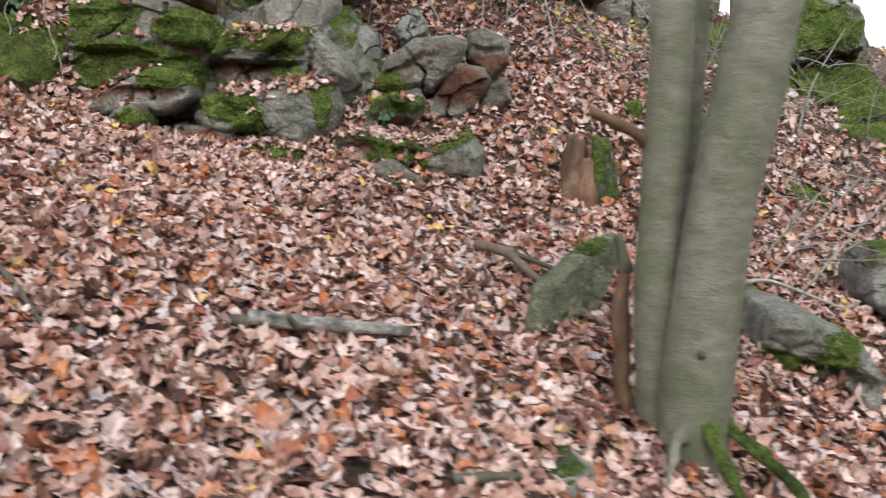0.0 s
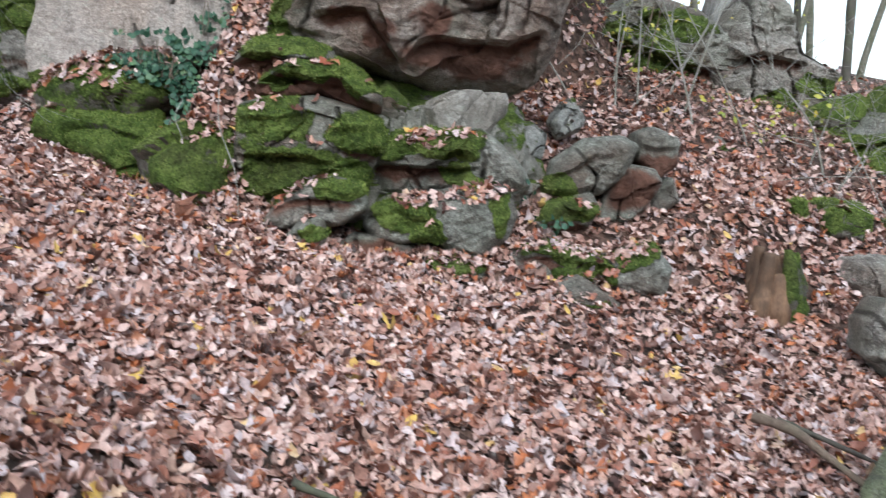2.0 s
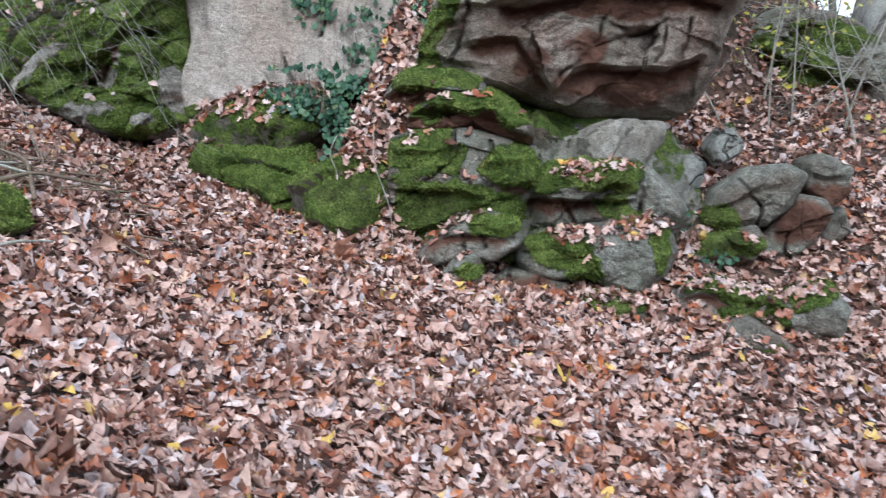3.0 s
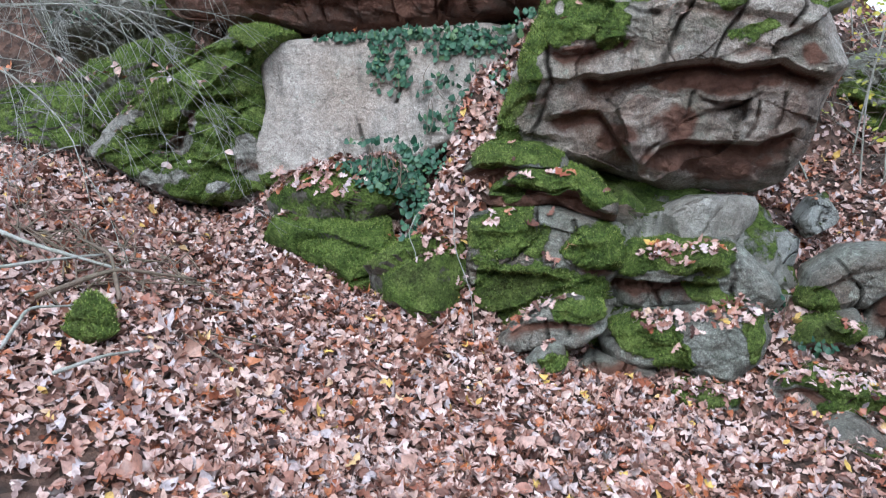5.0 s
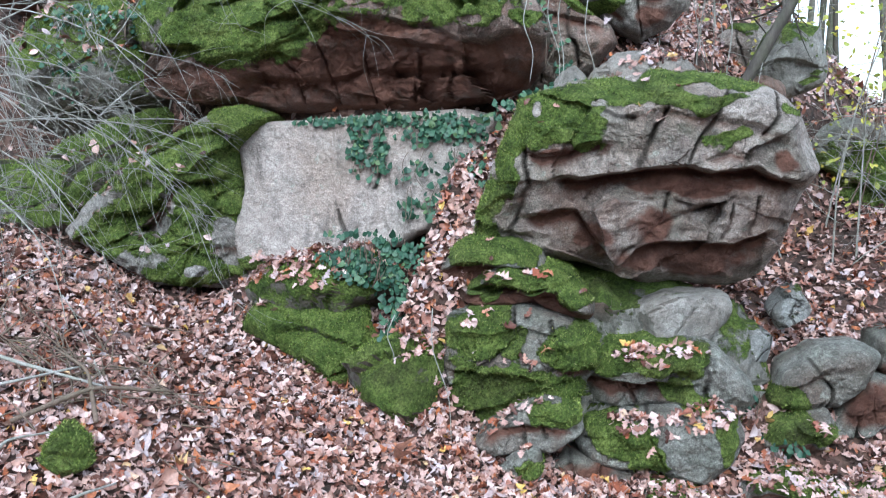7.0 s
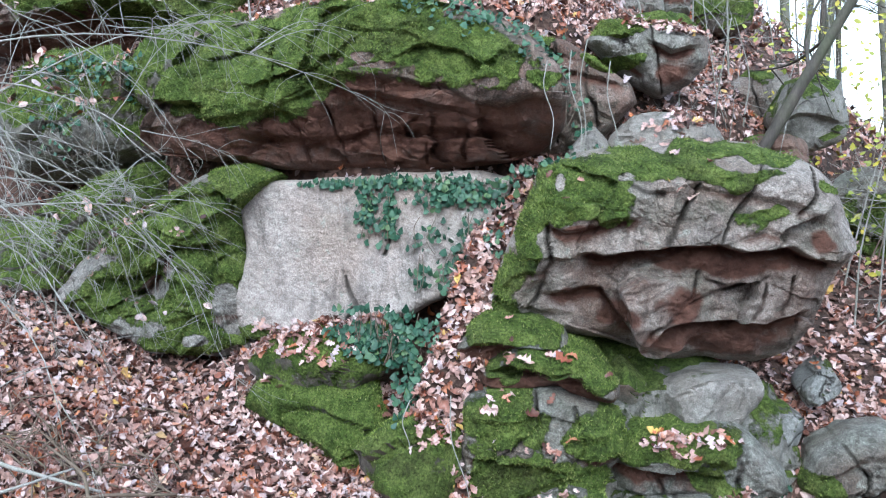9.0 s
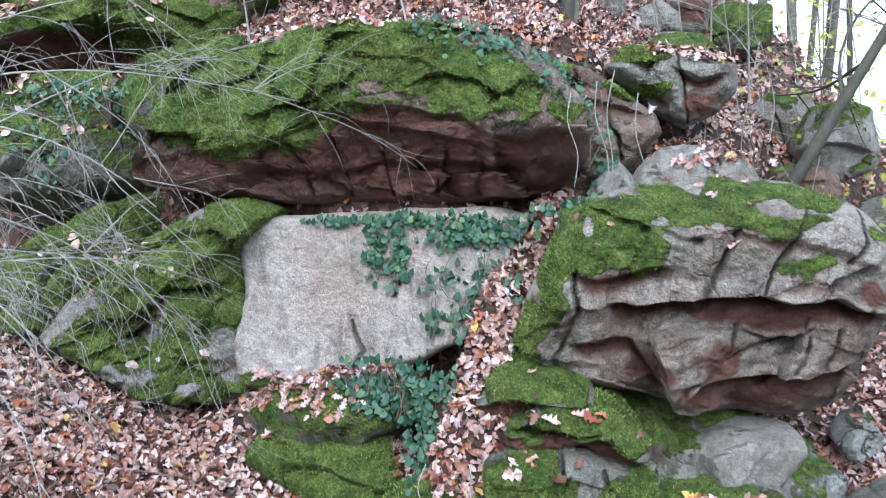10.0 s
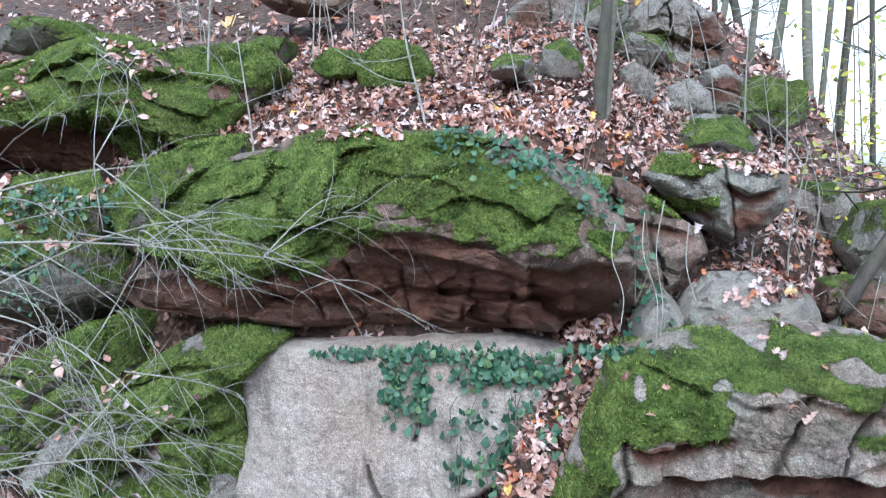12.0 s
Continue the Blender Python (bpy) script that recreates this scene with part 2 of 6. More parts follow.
gx = axis(-160, -6.0, 4.0, 160, 0.05, 22)
gy = axis(-120, -1.0, 9.0, 220, 0.05, 22)
X, Y = np.meshgrid(gx, gy)
Z = ground_z(X, Y)
n_u, n_v = len(gx), len(gy)
idx = np.arange(n_u * n_v).reshape(n_v, n_u)
quads = np.stack([idx[:-1, :-1], idx[:-1, 1:], idx[1:, 1:], idx[1:, :-1]], -1).reshape(-1, 4)
SOIL, st, sb = nodes_of("leaf_mould", 0.85)
geo = st.nodes.new("ShaderNodeNewGeometry").outputs["Position"]
vor = st.nodes.new("ShaderNodeTexVoronoi")
vor.inputs["Scale"].default_value, vor.inputs["Randomness"].default_value = 26.0, 1.0
link(st, geo, vor.inputs["Vector"])
leafy = ramp(st, vor.outputs["Color"], [(0.1, (0.03, 0.017, 0.012)), (0.4, (0.08, 0.04, 0.028)), (0.65, (0.15, 0.08, 0.055)), (0.9, (0.22, 0.13, 0.10))])
soilc = mixc(st, ramp(st, tex_noise(st, 3.0, 6, 0.65, geo), [(0.4, grey(0)), (0.65, grey(0.8))]), leafy, (0.045, 0.03, 0.022))
link(st, soilc, sb.inputs["Base Color"])
bump(st, sb, calc(st, "ADD", vor.outputs["Distance"], tex_noise(st, 60.0, 5, 0.7, geo)), 0.8, 0.03)
ground = tagged(new("ground", mesh_from("ground", np.stack([X, Y, Z], -1).reshape(-1, 3), quads, SOIL)),
                "forest hillside of dark leaf mould and soil", "ground", kind="structure")


# ---- rocks ----
def lump(outline, front, back, seed, rough=0.05, cuts=9, box=0.6, n=110, cell=0.3):
    """A boulder: a closed solid of that outline (metres, in its own upright plane), swelling to the front and back, split by flat breaks and roughened."""
    rng = np.random.default_rng(seed)
    o = np.array(outline, float)
    n = n if n != 110 else int(np.clip(np.ptp(o, axis=0).max() / 0.012, 56, 110))
    c = o.mean(0)
    th = np.linspace(0, 2 * np.pi, n, endpoint=False)
    dirs = np.stack([np.cos(th), np.sin(th)], 1)
    rad = np.full(n, 1e9)
    for a, b in zip(o, np.roll(o, -1, 0)):
        e, r = b - a, a - c
        den = dirs[:, 0] * e[1] - dirs[:, 1] * e[0]
        den = np.where(np.abs(den) < 1e-9, 1e-9, den)
        tt = (r[0] * e[1] - r[1] * e[0]) / den
        ss = (r[0] * dirs[:, 1] - r[1] * dirs[:, 0]) / den
        ok = (tt > 0) & (ss >= -1e-6) & (ss <= 1 + 1e-6)
        rad = np.where(ok & (tt < rad), tt, rad)
    rad = np.where(rad > 1e8, np.median(rad), rad)
    rad = (np.roll(rad, 1) + 2 * rad + np.roll(rad, -1)) / 4
    half = n // 5
    flat = np.linspace(0, 0.93, half, endpoint=False)
    rim = np.sin(np.linspace(np.arcsin(0.93 ** (1 / box)), np.pi / 2, n // 10)) ** box
    s = np.concatenate([flat, rim, rim[-2::-1], flat[::-1]])
    rows = len(s) - 1
    turned = np.arange(rows + 1) > (rows // 2)
    w = np.sqrt(np.clip(1 - s ** (2 / box), 0, 1)) ** (box * 1.15) * np.where(turned, -1, 1)
    u = c[0] + s[:, None] * rad * dirs[:, 0]
    v = c[1] + s[:, None] * rad * dirs[:, 1]
    d = np.where(w > 0, w * front, w * back)[:, None] + 0 * u
    p = np.stack([u, v, d], -1).reshape(-1, 3)
    size = float(np.sqrt(((o - c) ** 2).sum(1).mean()))
    mid = np.array([c[0], c[1], 0])
    for _ in range(cuts):
        nv = rng.normal(size=3) * (1, 1, 0.5) + (0, 0.15, 0.75)
        nv /= np.linalg.norm(nv)
        reach = ((p - mid) @ nv)
        lim = reach.max() * rng.uniform(0.70, 0.93)
        p = p - np.outer(np.clip(reach - lim, 0, None) * 0.95, nv)
    out = (p - mid) * (0.8, 0.8, 1.3)
    out /= np.linalg.norm(out, axis=1)[:, None] + 1e-6
    amp = rough * min(size, 0.7) / 0.4
    # broken blocks: each keeps its own level and tilt, with a crack between
    span = np.ptp(o, axis=0)
    cells = int(np.clip(span[0] * span[1] / cell ** 2, 4, 60))
    seeds = np.stack([rng.uniform(o[:, 0].min(), o[:, 0].max(), cells), rng.uniform(o[:, 1].min(), o[:, 1].max(), cells), rng.uniform(-0.3, 1, cells) * front], 1)
    q = p + 0.05 * np.stack([fbm(p * 4, 2, seed + 21), fbm(p * 4, 2, seed + 22), fbm(p * 4, 2, seed + 23)], 1)
    dist = np.linalg.norm((q[:, None, :] - seeds[None]) * (0.75, 1.25, 1.0), axis=2)
    order = np.argpartition(dist, 1, axis=1)[:, :2]
    d1, d2 = np.take_along_axis(dist, order[:, :1], 1)[:, 0], np.take_along_axis(dist, order[:, 1:], 1)[:, 0]
    d1, d2 = np.minimum(d1, d2), np.maximum(d1, d2)
    own = dist.argmin(1)
    level = rng.uniform(-0.5, 0.5, cells)[own]
    tilt = (rng.normal(size=(cells, 3)) * 0.9)[own]
    block = level + (tilt * (q - seeds[own])).sum(1) / cell * 0.5
    crack = smooth(0.022, 0.0, d2 - d1)
    p = p + out * (amp * (0.7 * block + 0.35 * fbm(p * 1.6 / max(size, 0.2), 2, seed) + 0.34 * fbm(p * 9, 5, seed + 5) - 0.6 * crack * (rng.uniform(0, 1, cells)[own] > 0.35)))[:, None]
    k = np.arange((rows + 1) * n).reshape(rows + 1, n)
    k[0], k[-1] = k[0, 0], k[-1, 0]
    q = np.stack([k[:-1], k[1:], np.roll(k[1:], -1, 1), np.roll(k[:-1], -1, 1)], -1).reshape(-1, 4)
    tri_top = np.array([(a, b, cc) for a, b, cc, dd in q[:n]])
    tri_bot = np.array([(a, b, dd) for a, b, cc, dd in q[-n:]])
    quad = q[n:-n]
    tris = np.concatenate([tri_top, tri_bot, quad[:, [0, 1, 2]], quad[:, [0, 2, 3]]])
    p[0], p[-1] = p[k[1]].mean(0), p[k[rows - 1]].mean(0)
    return p, tris


STONES = []


def rock(name, m, outline, front, back, material, seed, label="", parent=None, group="", **shape):
    v, f = lump(outline, front, back, seed, **shape)
    ob = new(name, mesh_from(name, v, f, material, True, 26))
    ob.matrix_basis = m
    if parent is None:
        tagged(ob, label, "rock", group)
    else:
        ob.parent = parent
        ob.matrix_basis = parent.matrix_basis.inverted() @ m
        tagged(ob, label)
    STONES.append(ob)
    return ob


def polyline_at(line, u):
    l = np.array(line, float)
    l = l[np.argsort(l[:, 0])]
    return np.interp(u, l[:, 0], l[:, 1]), l[0, 0], l[-1, 0]


def away_from(line, u, v):
    """Distance of the points (u, v) from a broken line."""
    best = np.full(len(u), 9.0)
    for (ax, ay), (bx, by) in zip(line[:-1], line[1:]):
        ex, ey = bx - ax, by - ay
        k = np.clip(((u - ax) * ex + (v - ay) * ey) / (ex * ex + ey * ey + 1e-9), 0, 1)
        best = np.minimum(best, np.hypot(u - ax - k * ex, v - ay - k * ey))
    return best


def patches(spots, u, v):
    """1 in the middle of the nearest oval patch, 0 on its edge, down to -1."""
    val = np.full(len(u), -1.0)
    for a, b, ru, rv, *force in spots:
        val = np.maximum(val, (force[0] if force else 1.0) * (1 - np.hypot((u - a) / ru, (v - b) / rv)))
    return np.clip(val, -1, 1)


def crag(name, y, outline, material, front, back, seed, rim=0.2, label="", parent=None, group="", lip=None, profile=None, shelves=(), cracks=(), moss=(), bare=(), rust=(), rough=1.0, cell=0.25, lean=0.0, red_below=1.0, turn=0.0):
    """A rock that stands in the plane y: its outline in x and z, a domed front with undercut shelves, open cracks, flat breaks and cushions of moss."""
    rng = np.random.default_rng(seed)
    o = np.array(outline, float)
    c = o.mean(0)
    run = np.linalg.norm(np.roll(o, -1, 0) - o, axis=1).sum()
    n = int(np.clip(run / 0.0105, 60, 420))
    th = np.linspace(0, 2 * np.pi, n, endpoint=False)
    dirs = np.stack([np.cos(th), np.sin(th)], 1)
    rad = np.full(n, 1e9)
    for a, b in zip(o, np.roll(o, -1, 0)):
        e, r = b - a, a - c
        den = dirs[:, 0] * e[1] - dirs[:, 1] * e[0]
        den = np.where(np.abs(den) < 1e-9, 1e-9, den)
        tt = (r[0] * e[1] - r[1] * e[0]) / den
        ss = (r[0] * dirs[:, 1] - r[1] * dirs[:, 0]) / den
        ok = (tt > 0) & (ss >= -1e-6) & (ss <= 1 + 1e-6)
        rad = np.where(ok & (tt < rad), tt, rad)
    rad = np.where(rad > 1e8, np.median(rad), rad)
    rad = (np.roll(rad, 1) + 2 * rad + np.roll(rad, -1)) / 4
    rad = rad * (1 + 0.03 * fbm(np.stack([np.cos(th) * 3, np.sin(th) * 3, th * 0], 1), 3, seed))
    m = int(np.clip(np.ptp(o, axis=0).max() / 2 / 0.0105, 18, 110))
    s_front = 1 - (1 - np.linspace(0, 1, m)) ** 1.25
    s_back = np.linspace(1, 0, 12)[1:]
    s = np.concatenate([s_front, s_back])
    rows = len(s) - 1
    u = (c[0] + s[:, None] * rad * dirs[:, 0]).ravel()
    v = (c[1] + s[:, None] * rad * dirs[:, 1]).ravel()
    gap = ((1 - s)[:, None] * rad).ravel()
    dome = np.sqrt(np.clip(1 - (1 - np.clip(gap / rim, 0, 1)) ** 2, 0, 1))
    on_front = np.repeat(np.arange(rows + 1) < m, n)
    flat = np.stack([u, v, 0 * u], 1)
    wob = 0.022 * fbm(flat * 6, 3, seed + 1)
    wob2 = 0.022 * fbm(flat * 6 + 31, 3, seed + 2)
    d = front * dome - lean * (v - c[1])
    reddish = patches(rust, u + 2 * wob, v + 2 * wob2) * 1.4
    if lip:
        line, _, _ = polyline_at(lip, u)
        prof = np.array(profile, float)
        d = d + np.interp(v - line + wob, prof[:, 0], prof[:, 1])
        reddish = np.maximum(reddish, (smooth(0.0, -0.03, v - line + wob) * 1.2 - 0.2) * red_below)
    for path, deep, fade in shelves:
        line, lo, hi = polyline_at(path, u)
        w = smooth(lo - 0.05, lo + 0.08, u) * smooth(hi + 0.05, hi - 0.08, u) * np.clip(gap / 0.05, 0, 1)
        h = v - line + 0.7 * wob
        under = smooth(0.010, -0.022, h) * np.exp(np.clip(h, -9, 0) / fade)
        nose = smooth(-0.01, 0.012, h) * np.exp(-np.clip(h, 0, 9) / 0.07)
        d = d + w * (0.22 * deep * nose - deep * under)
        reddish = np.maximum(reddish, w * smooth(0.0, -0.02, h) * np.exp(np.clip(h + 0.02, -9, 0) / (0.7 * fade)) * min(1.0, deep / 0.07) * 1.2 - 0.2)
    # flat breaks: each block keeps its own level and tilt
    span = np.ptp(o, axis=0)
    k = int(np.clip(span[0] * span[1] / cell ** 2, 3, 60))
    seeds = np.stack([rng.uniform(o[:, 0].min(), o[:, 0].max(), k), rng.uniform(o[:, 1].min(), o[:, 1].max(), k)], 1)
    q = np.stack([u + 1.6 * wob, v + 1.6 * wob2], 1)
    own = np.linalg.norm((q[:, None] - seeds[None]) * (0.8, 1.2), axis=2).argmin(1)
    facet = rng.uniform(-1, 1, k)[own] * 0.014 + ((rng.normal(size=(k, 2)) * 0.17)[own] * (q - seeds[own])).sum(1)
    grain = 0.020 * fbm(flat * 3.2, 2, seed + 3) - 0.022 * np.abs(fbm(flat * (5, 9, 1) + 5, 3, seed + 4)) + 0.013 * fbm(flat * (17, 24, 1), 3, seed + 6)
    d = d + (rough * grain + min(rough, 1.3) ** 3 * facet) * np.clip(gap / 0.04, 0, 1)
    seams = 0 * u
    for path in cracks:
        a = away_from(path, u + 1.1 * wob, v + 1.1 * wob2)
        d = d - (0.035 * smooth(0.011, 0.002, a) * smooth(-0.6, 0.2, fbm(flat * 5 + 77, 2, seed + 5)) + 0.010 * smooth(0.05, 0.0, a)) * np.clip(gap / 0.04, 0, 1)
        seams = np.maximum(seams, smooth(0.016, 0.004, a))
    green = np.minimum(patches(moss, u + 2.5 * wob, v + 2.5 * wob2), -patches(bare, u + 1.5 * wob, v + 1.5 * wob2) + 0.25)
    green = smooth(-0.30, 0.26, green + 0.26 * fbm(flat * 8 + 9, 4, seed + 7)) if moss else 0 * u
    cushion = green * (0.014 + 0.012 * fbm(flat * 9 + 3, 3, seed + 8) + 0.007 * fbm(flat * 30, 2, seed + 9))
    d = d + cushion * np.clip(gap / 0.03, 0, 1)
    edge_d = np.tile(d.reshape(rows + 1, n)[m - 1], rows + 1)
    d = np.where(on_front, d, edge_d * np.repeat(s, n) - back * dome)
    p = np.stack([u - c[0], -d, v - c[1]], 1)
    idx_ = np.arange((rows + 1) * n).reshape(rows + 1, n)
    idx_[0], idx_[-1] = idx_[0, 0], idx_[-1, 0]
    p[idx_[0, 0]], p[idx_[-1, 0]] = p[n:2 * n].mean(0), p[(rows - 1) * n:rows * n].mean(0)
    quad = np.stack([idx_[:-1], np.roll(idx_[:-1], -1, 1), np.roll(idx_[1:], -1, 1), idx_[1:]], -1).reshape(-1, 4)
    tris = np.concatenate([quad[:n][:, [0, 2, 3]], quad[n:-n][:, [0, 1, 2]], quad[n:-n][:, [0, 2, 3]], quad[-n:][:, [0, 1, 2]]])[:, ::-1]
    ob = new(name, mesh_from(name, p, tris, material, True, 30))
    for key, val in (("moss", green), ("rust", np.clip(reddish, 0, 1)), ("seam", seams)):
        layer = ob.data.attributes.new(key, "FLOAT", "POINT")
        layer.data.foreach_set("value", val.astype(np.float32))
    ob.matrix_basis = pose(c[0], y, c[1], 0, 0, turn)
    if parent is None:
        tagged(ob, label, "rock", group)
    else:
        ob.parent = parent
        ob.matrix_basis = parent.matrix_basis.inverted() @ pose(c[0], y, c[1])
        tagged(ob, label)
    STONES.append(ob)
    return ob



SLAB_ROCK = rock_material("pale_slab_granite", (0.47, 0.395, 0.35), (0.61, 0.54, 0.49), (0.43, 0.34, 0.285), 0.0, 0.3, 0.75, 0.05, 0.4)
FLANK_ROCK = rock_material("mossy_flank_crag", (0.26, 0.245, 0.22), (0.44, 0.41, 0.37), (0.20, 0.155, 0.12), 0.0, 0.35, 0.6, 0.3, 1.0)
BROWN_CRAG = rock_material("red_brown_crag", (0.20, 0.135, 0.11), (0.36, 0.275, 0.23), (0.16, 0.085, 0.06), 0.0, 0.1, 0.75, 0.3, 1.0)
BOULDER_CRAG = rock_material("great_boulder_granite", (0.35, 0.295, 0.255), (0.53, 0.47, 0.42), (0.27, 0.195, 0.155), 0.0, 0.3, 0.75, 0.3, 1.0)
STACK_CRAG = rock_material("stacked_granite", (0.19, 0.195, 0.165), (0.37, 0.365, 0.325), (0.16, 0.115, 0.09), 0.0, 0.35, 0.75, 0.4, 1.0)
GREEN_CRAG = rock_material("algae_green_crag", (0.19, 0.21, 0.13), (0.30, 0.31, 0.22), (0.14, 0.16, 0.08), 0.0, 0.3, 0.75, 0.2, 1.0)
CREST_CRAG = rock_material("crest_granite", (0.27, 0.25, 0.225), (0.43, 0.40, 0.36), (0.21, 0.155, 0.125), 0.0, 0.35, 0.75, 0.3, 1.0)

# the cliff: pale slab, its mossy flank, the overhang above
crag("rock_slab", 5.45, [(-3.38, 2.97), (-3.29, 3.06), (-2.93, 3.09), (-2.48, 3.12), (-1.99, 3.13), (-1.80, 3.09), (-1.86, 2.92), (-1.93, 2.71), (-2.02, 2.55), (-2.18, 2.42), (-2.37, 2.33), (-2.69, 2.25), (-3.01, 2.19), (-3.31, 2.19), (-3.39, 2.40), (-3.33, 2.65)],
     SLAB_ROCK, 0.14, 0.50, 101, rim=0.07, label="pale flat granite slab face streaked with lichen",
     cracks=[[(-2.72, 2.55), (-2.66, 2.40), (-2.70, 2.27)], [(-2.47, 3.09), (-2.46, 2.87), (-2.50, 2.68)]],
     moss=[(-3.26, 2.22, 0.19, 0.06)], rough=0.28, cell=0.6, lean=0.22)
crag("rock", 5.45, [(-4.47, 2.42), (-4.36, 2.60), (-4.10, 2.81), (-3.82, 3.00), (-3.55, 3.15), (-3.31, 3.19), (-3.12, 3.12), (-3.22, 3.04), (-3.32, 2.94), (-3.33, 2.72), (-3.28, 2.56), (-3.31, 2.33), (-3.25, 2.14), (-3.48, 2.08), (-3.82, 2.09), (-4.13, 2.21), (-4.34, 2.31)],
     FLANK_ROCK, 0.24, 0.50, 102, rim=0.16, label="slanting granite rock half covered in moss",
     shelves=[([(-4.17, 2.52), (-3.90, 2.56), (-3.78, 2.64), (-3.66, 2.73), (-3.40, 2.75)], 0.10, 0.12), ([(-4.23, 2.66), (-3.92, 2.89), (-3.62, 3.00), (-3.29, 3.03)], 0.05, 0.08), ([(-3.74, 2.29), (-3.48, 2.36), (-3.25, 2.35)], 0.04, 0.08)],
     cracks=[[(-3.65, 2.16), (-3.57, 2.42), (-3.44, 2.61)], [(-3.98, 2.31), (-3.74, 2.38), (-3.48, 2.29)]],
     moss=[(-3.72, 2.83, 0.61, 0.23), (-3.47, 2.67, 0.23, 0.22), (-3.96, 2.54, 0.20, 0.19), (-3.64, 2.42, 0.20, 0.19), (-3.33, 2.86, 0.13, 0.24), (-3.39, 3.12, 0.29, 0.07), (-3.45, 2.17, 0.20, 0.06), (-4.07, 2.38, 0.20, 0.13), (-3.61, 2.24, 0.20, 0.10)],
     bare=[(-3.85, 2.46, 0.14, 0.08), (-3.73, 2.59, 0.07, 0.10), (-3.41, 2.44, 0.09, 0.12), (-3.55, 2.20, 0.13, 0.04), (-3.39, 2.97, 0.04, 0.04)], rough=1.2, lean=0.2)
overhang = new("overhang_rock")
overhang.matrix_basis = pose(-2.60, 5.70, 3.10)
tagged(overhang, "overhanging brown granite ledge with a thick moss cap", "rock")
crag("ledge", 5.45, [(-3.98, 3.32), (-3.90, 3.57), (-3.75, 3.87), (-3.45, 3.99), (-3.20, 4.07), (-2.88, 4.15), (-2.61, 4.12), (-2.35, 4.12), (-2.09, 4.07), (-1.83, 3.97), (-1.68, 3.85), (-1.55, 3.70), (-1.49, 3.55), (-1.54, 3.36), (-1.67, 3.23), (-1.82, 3.17), (-2.08, 3.13), (-2.34, 3.12), (-2.61, 3.12), (-2.89, 3.13), (-3.17, 3.13), (-3.45, 3.17), (-3.73, 3.21), (-3.91, 3.23)],
     BROWN_CRAG, 0.16, 0.60, 105, rim=0.12, label="red-brown undercut face below thick green moss", parent=overhang,
     lip=[(-3.87, 3.40), (-3.60, 3.42), (-3.34, 3.44), (-3.12, 3.48), (-2.97, 3.56), (-2.83, 3.65), (-2.74, 3.68), (-2.56, 3.66), (-2.41, 3.64), (-2.19, 3.60), (-2.00, 3.51), (-1.83, 3.50), (-1.69, 3.54), (-1.48, 3.50)], profile=[(-0.6, -0.36), (-0.3, -0.21), (-0.12, -0.05), (-0.02, -0.02), (0, 0.03), (0.06, 0.04), (0.25, -0.06), (0.6, -0.3)], red_below=0.5,
     shelves=[([(-2.81, 3.58), (-2.56, 3.56), (-2.31, 3.52), (-2.07, 3.46), (-1.92, 3.40)], 0.05, 0.10), ([(-3.29, 3.32), (-2.92, 3.31), (-2.56, 3.37), (-2.17, 3.37), (-1.85, 3.33)], 0.05, 0.10), ([(-2.71, 3.93), (-2.51, 3.90), (-2.31, 3.86)], 0.03, 0.10)],
     cracks=[[(-3.07, 3.45), (-3.02, 3.33), (-3.00, 3.20)], [(-2.84, 3.61), (-2.82, 3.38), (-2.79, 3.19)], [(-2.59, 3.58), (-2.61, 3.44), (-2.56, 3.18)], [(-2.31, 3.52), (-2.29, 3.34), (-2.31, 3.19)], [(-2.07, 3.47), (-2.06, 3.30), (-2.07, 3.20)], [(-3.14, 3.85), (-3.12, 3.68), (-3.20, 3.50)], [(-2.71, 4.05), (-2.76, 3.85), (-2.79, 3.68)]],
     moss=[(-3.33, 3.70, 0.49, 0.29), (-2.91, 3.85, 0.43, 0.27), (-2.41, 3.88, 0.36, 0.23), (-2.07, 3.76, 0.29, 0.18), (-1.88, 3.69, 0.19, 0.12), (-3.60, 3.57, 0.21, 0.18), (-1.64, 3.60, 0.09, 0.05)],
     bare=[(-2.59, 3.75, 0.10, 0.04), (-2.75, 3.72, 0.04, 0.04), (-1.93, 3.59, 0.12, 0.04), (-2.51, 3.70, 0.10, 0.03)],
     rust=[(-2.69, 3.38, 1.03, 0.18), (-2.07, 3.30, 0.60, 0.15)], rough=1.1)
crag("side_face", 5.85, [(-1.93, 3.81), (-1.79, 3.92), (-1.54, 3.88), (-1.35, 3.76), (-1.15, 3.63), (-1.11, 3.52), (-1.28, 3.34), (-1.50, 3.19), (-1.75, 3.12), (-1.93, 3.35)],
     BROWN_CRAG, 0.22, 0.40, 108, rim=0.20, label="pinkish brown granite side face", parent=overhang,
     shelves=[([(-1.56, 3.71), (-1.37, 3.66), (-1.19, 3.61)], 0.05, 0.08)],
     cracks=[[(-1.61, 3.87), (-1.55, 3.66), (-1.57, 3.28)], [(-1.40, 3.74), (-1.42, 3.53), (-1.34, 3.39)]],
     moss=[(-1.29, 3.73, 0.16, 0.04), (-1.72, 3.87, 0.13, 0.04)], rough=1.2)
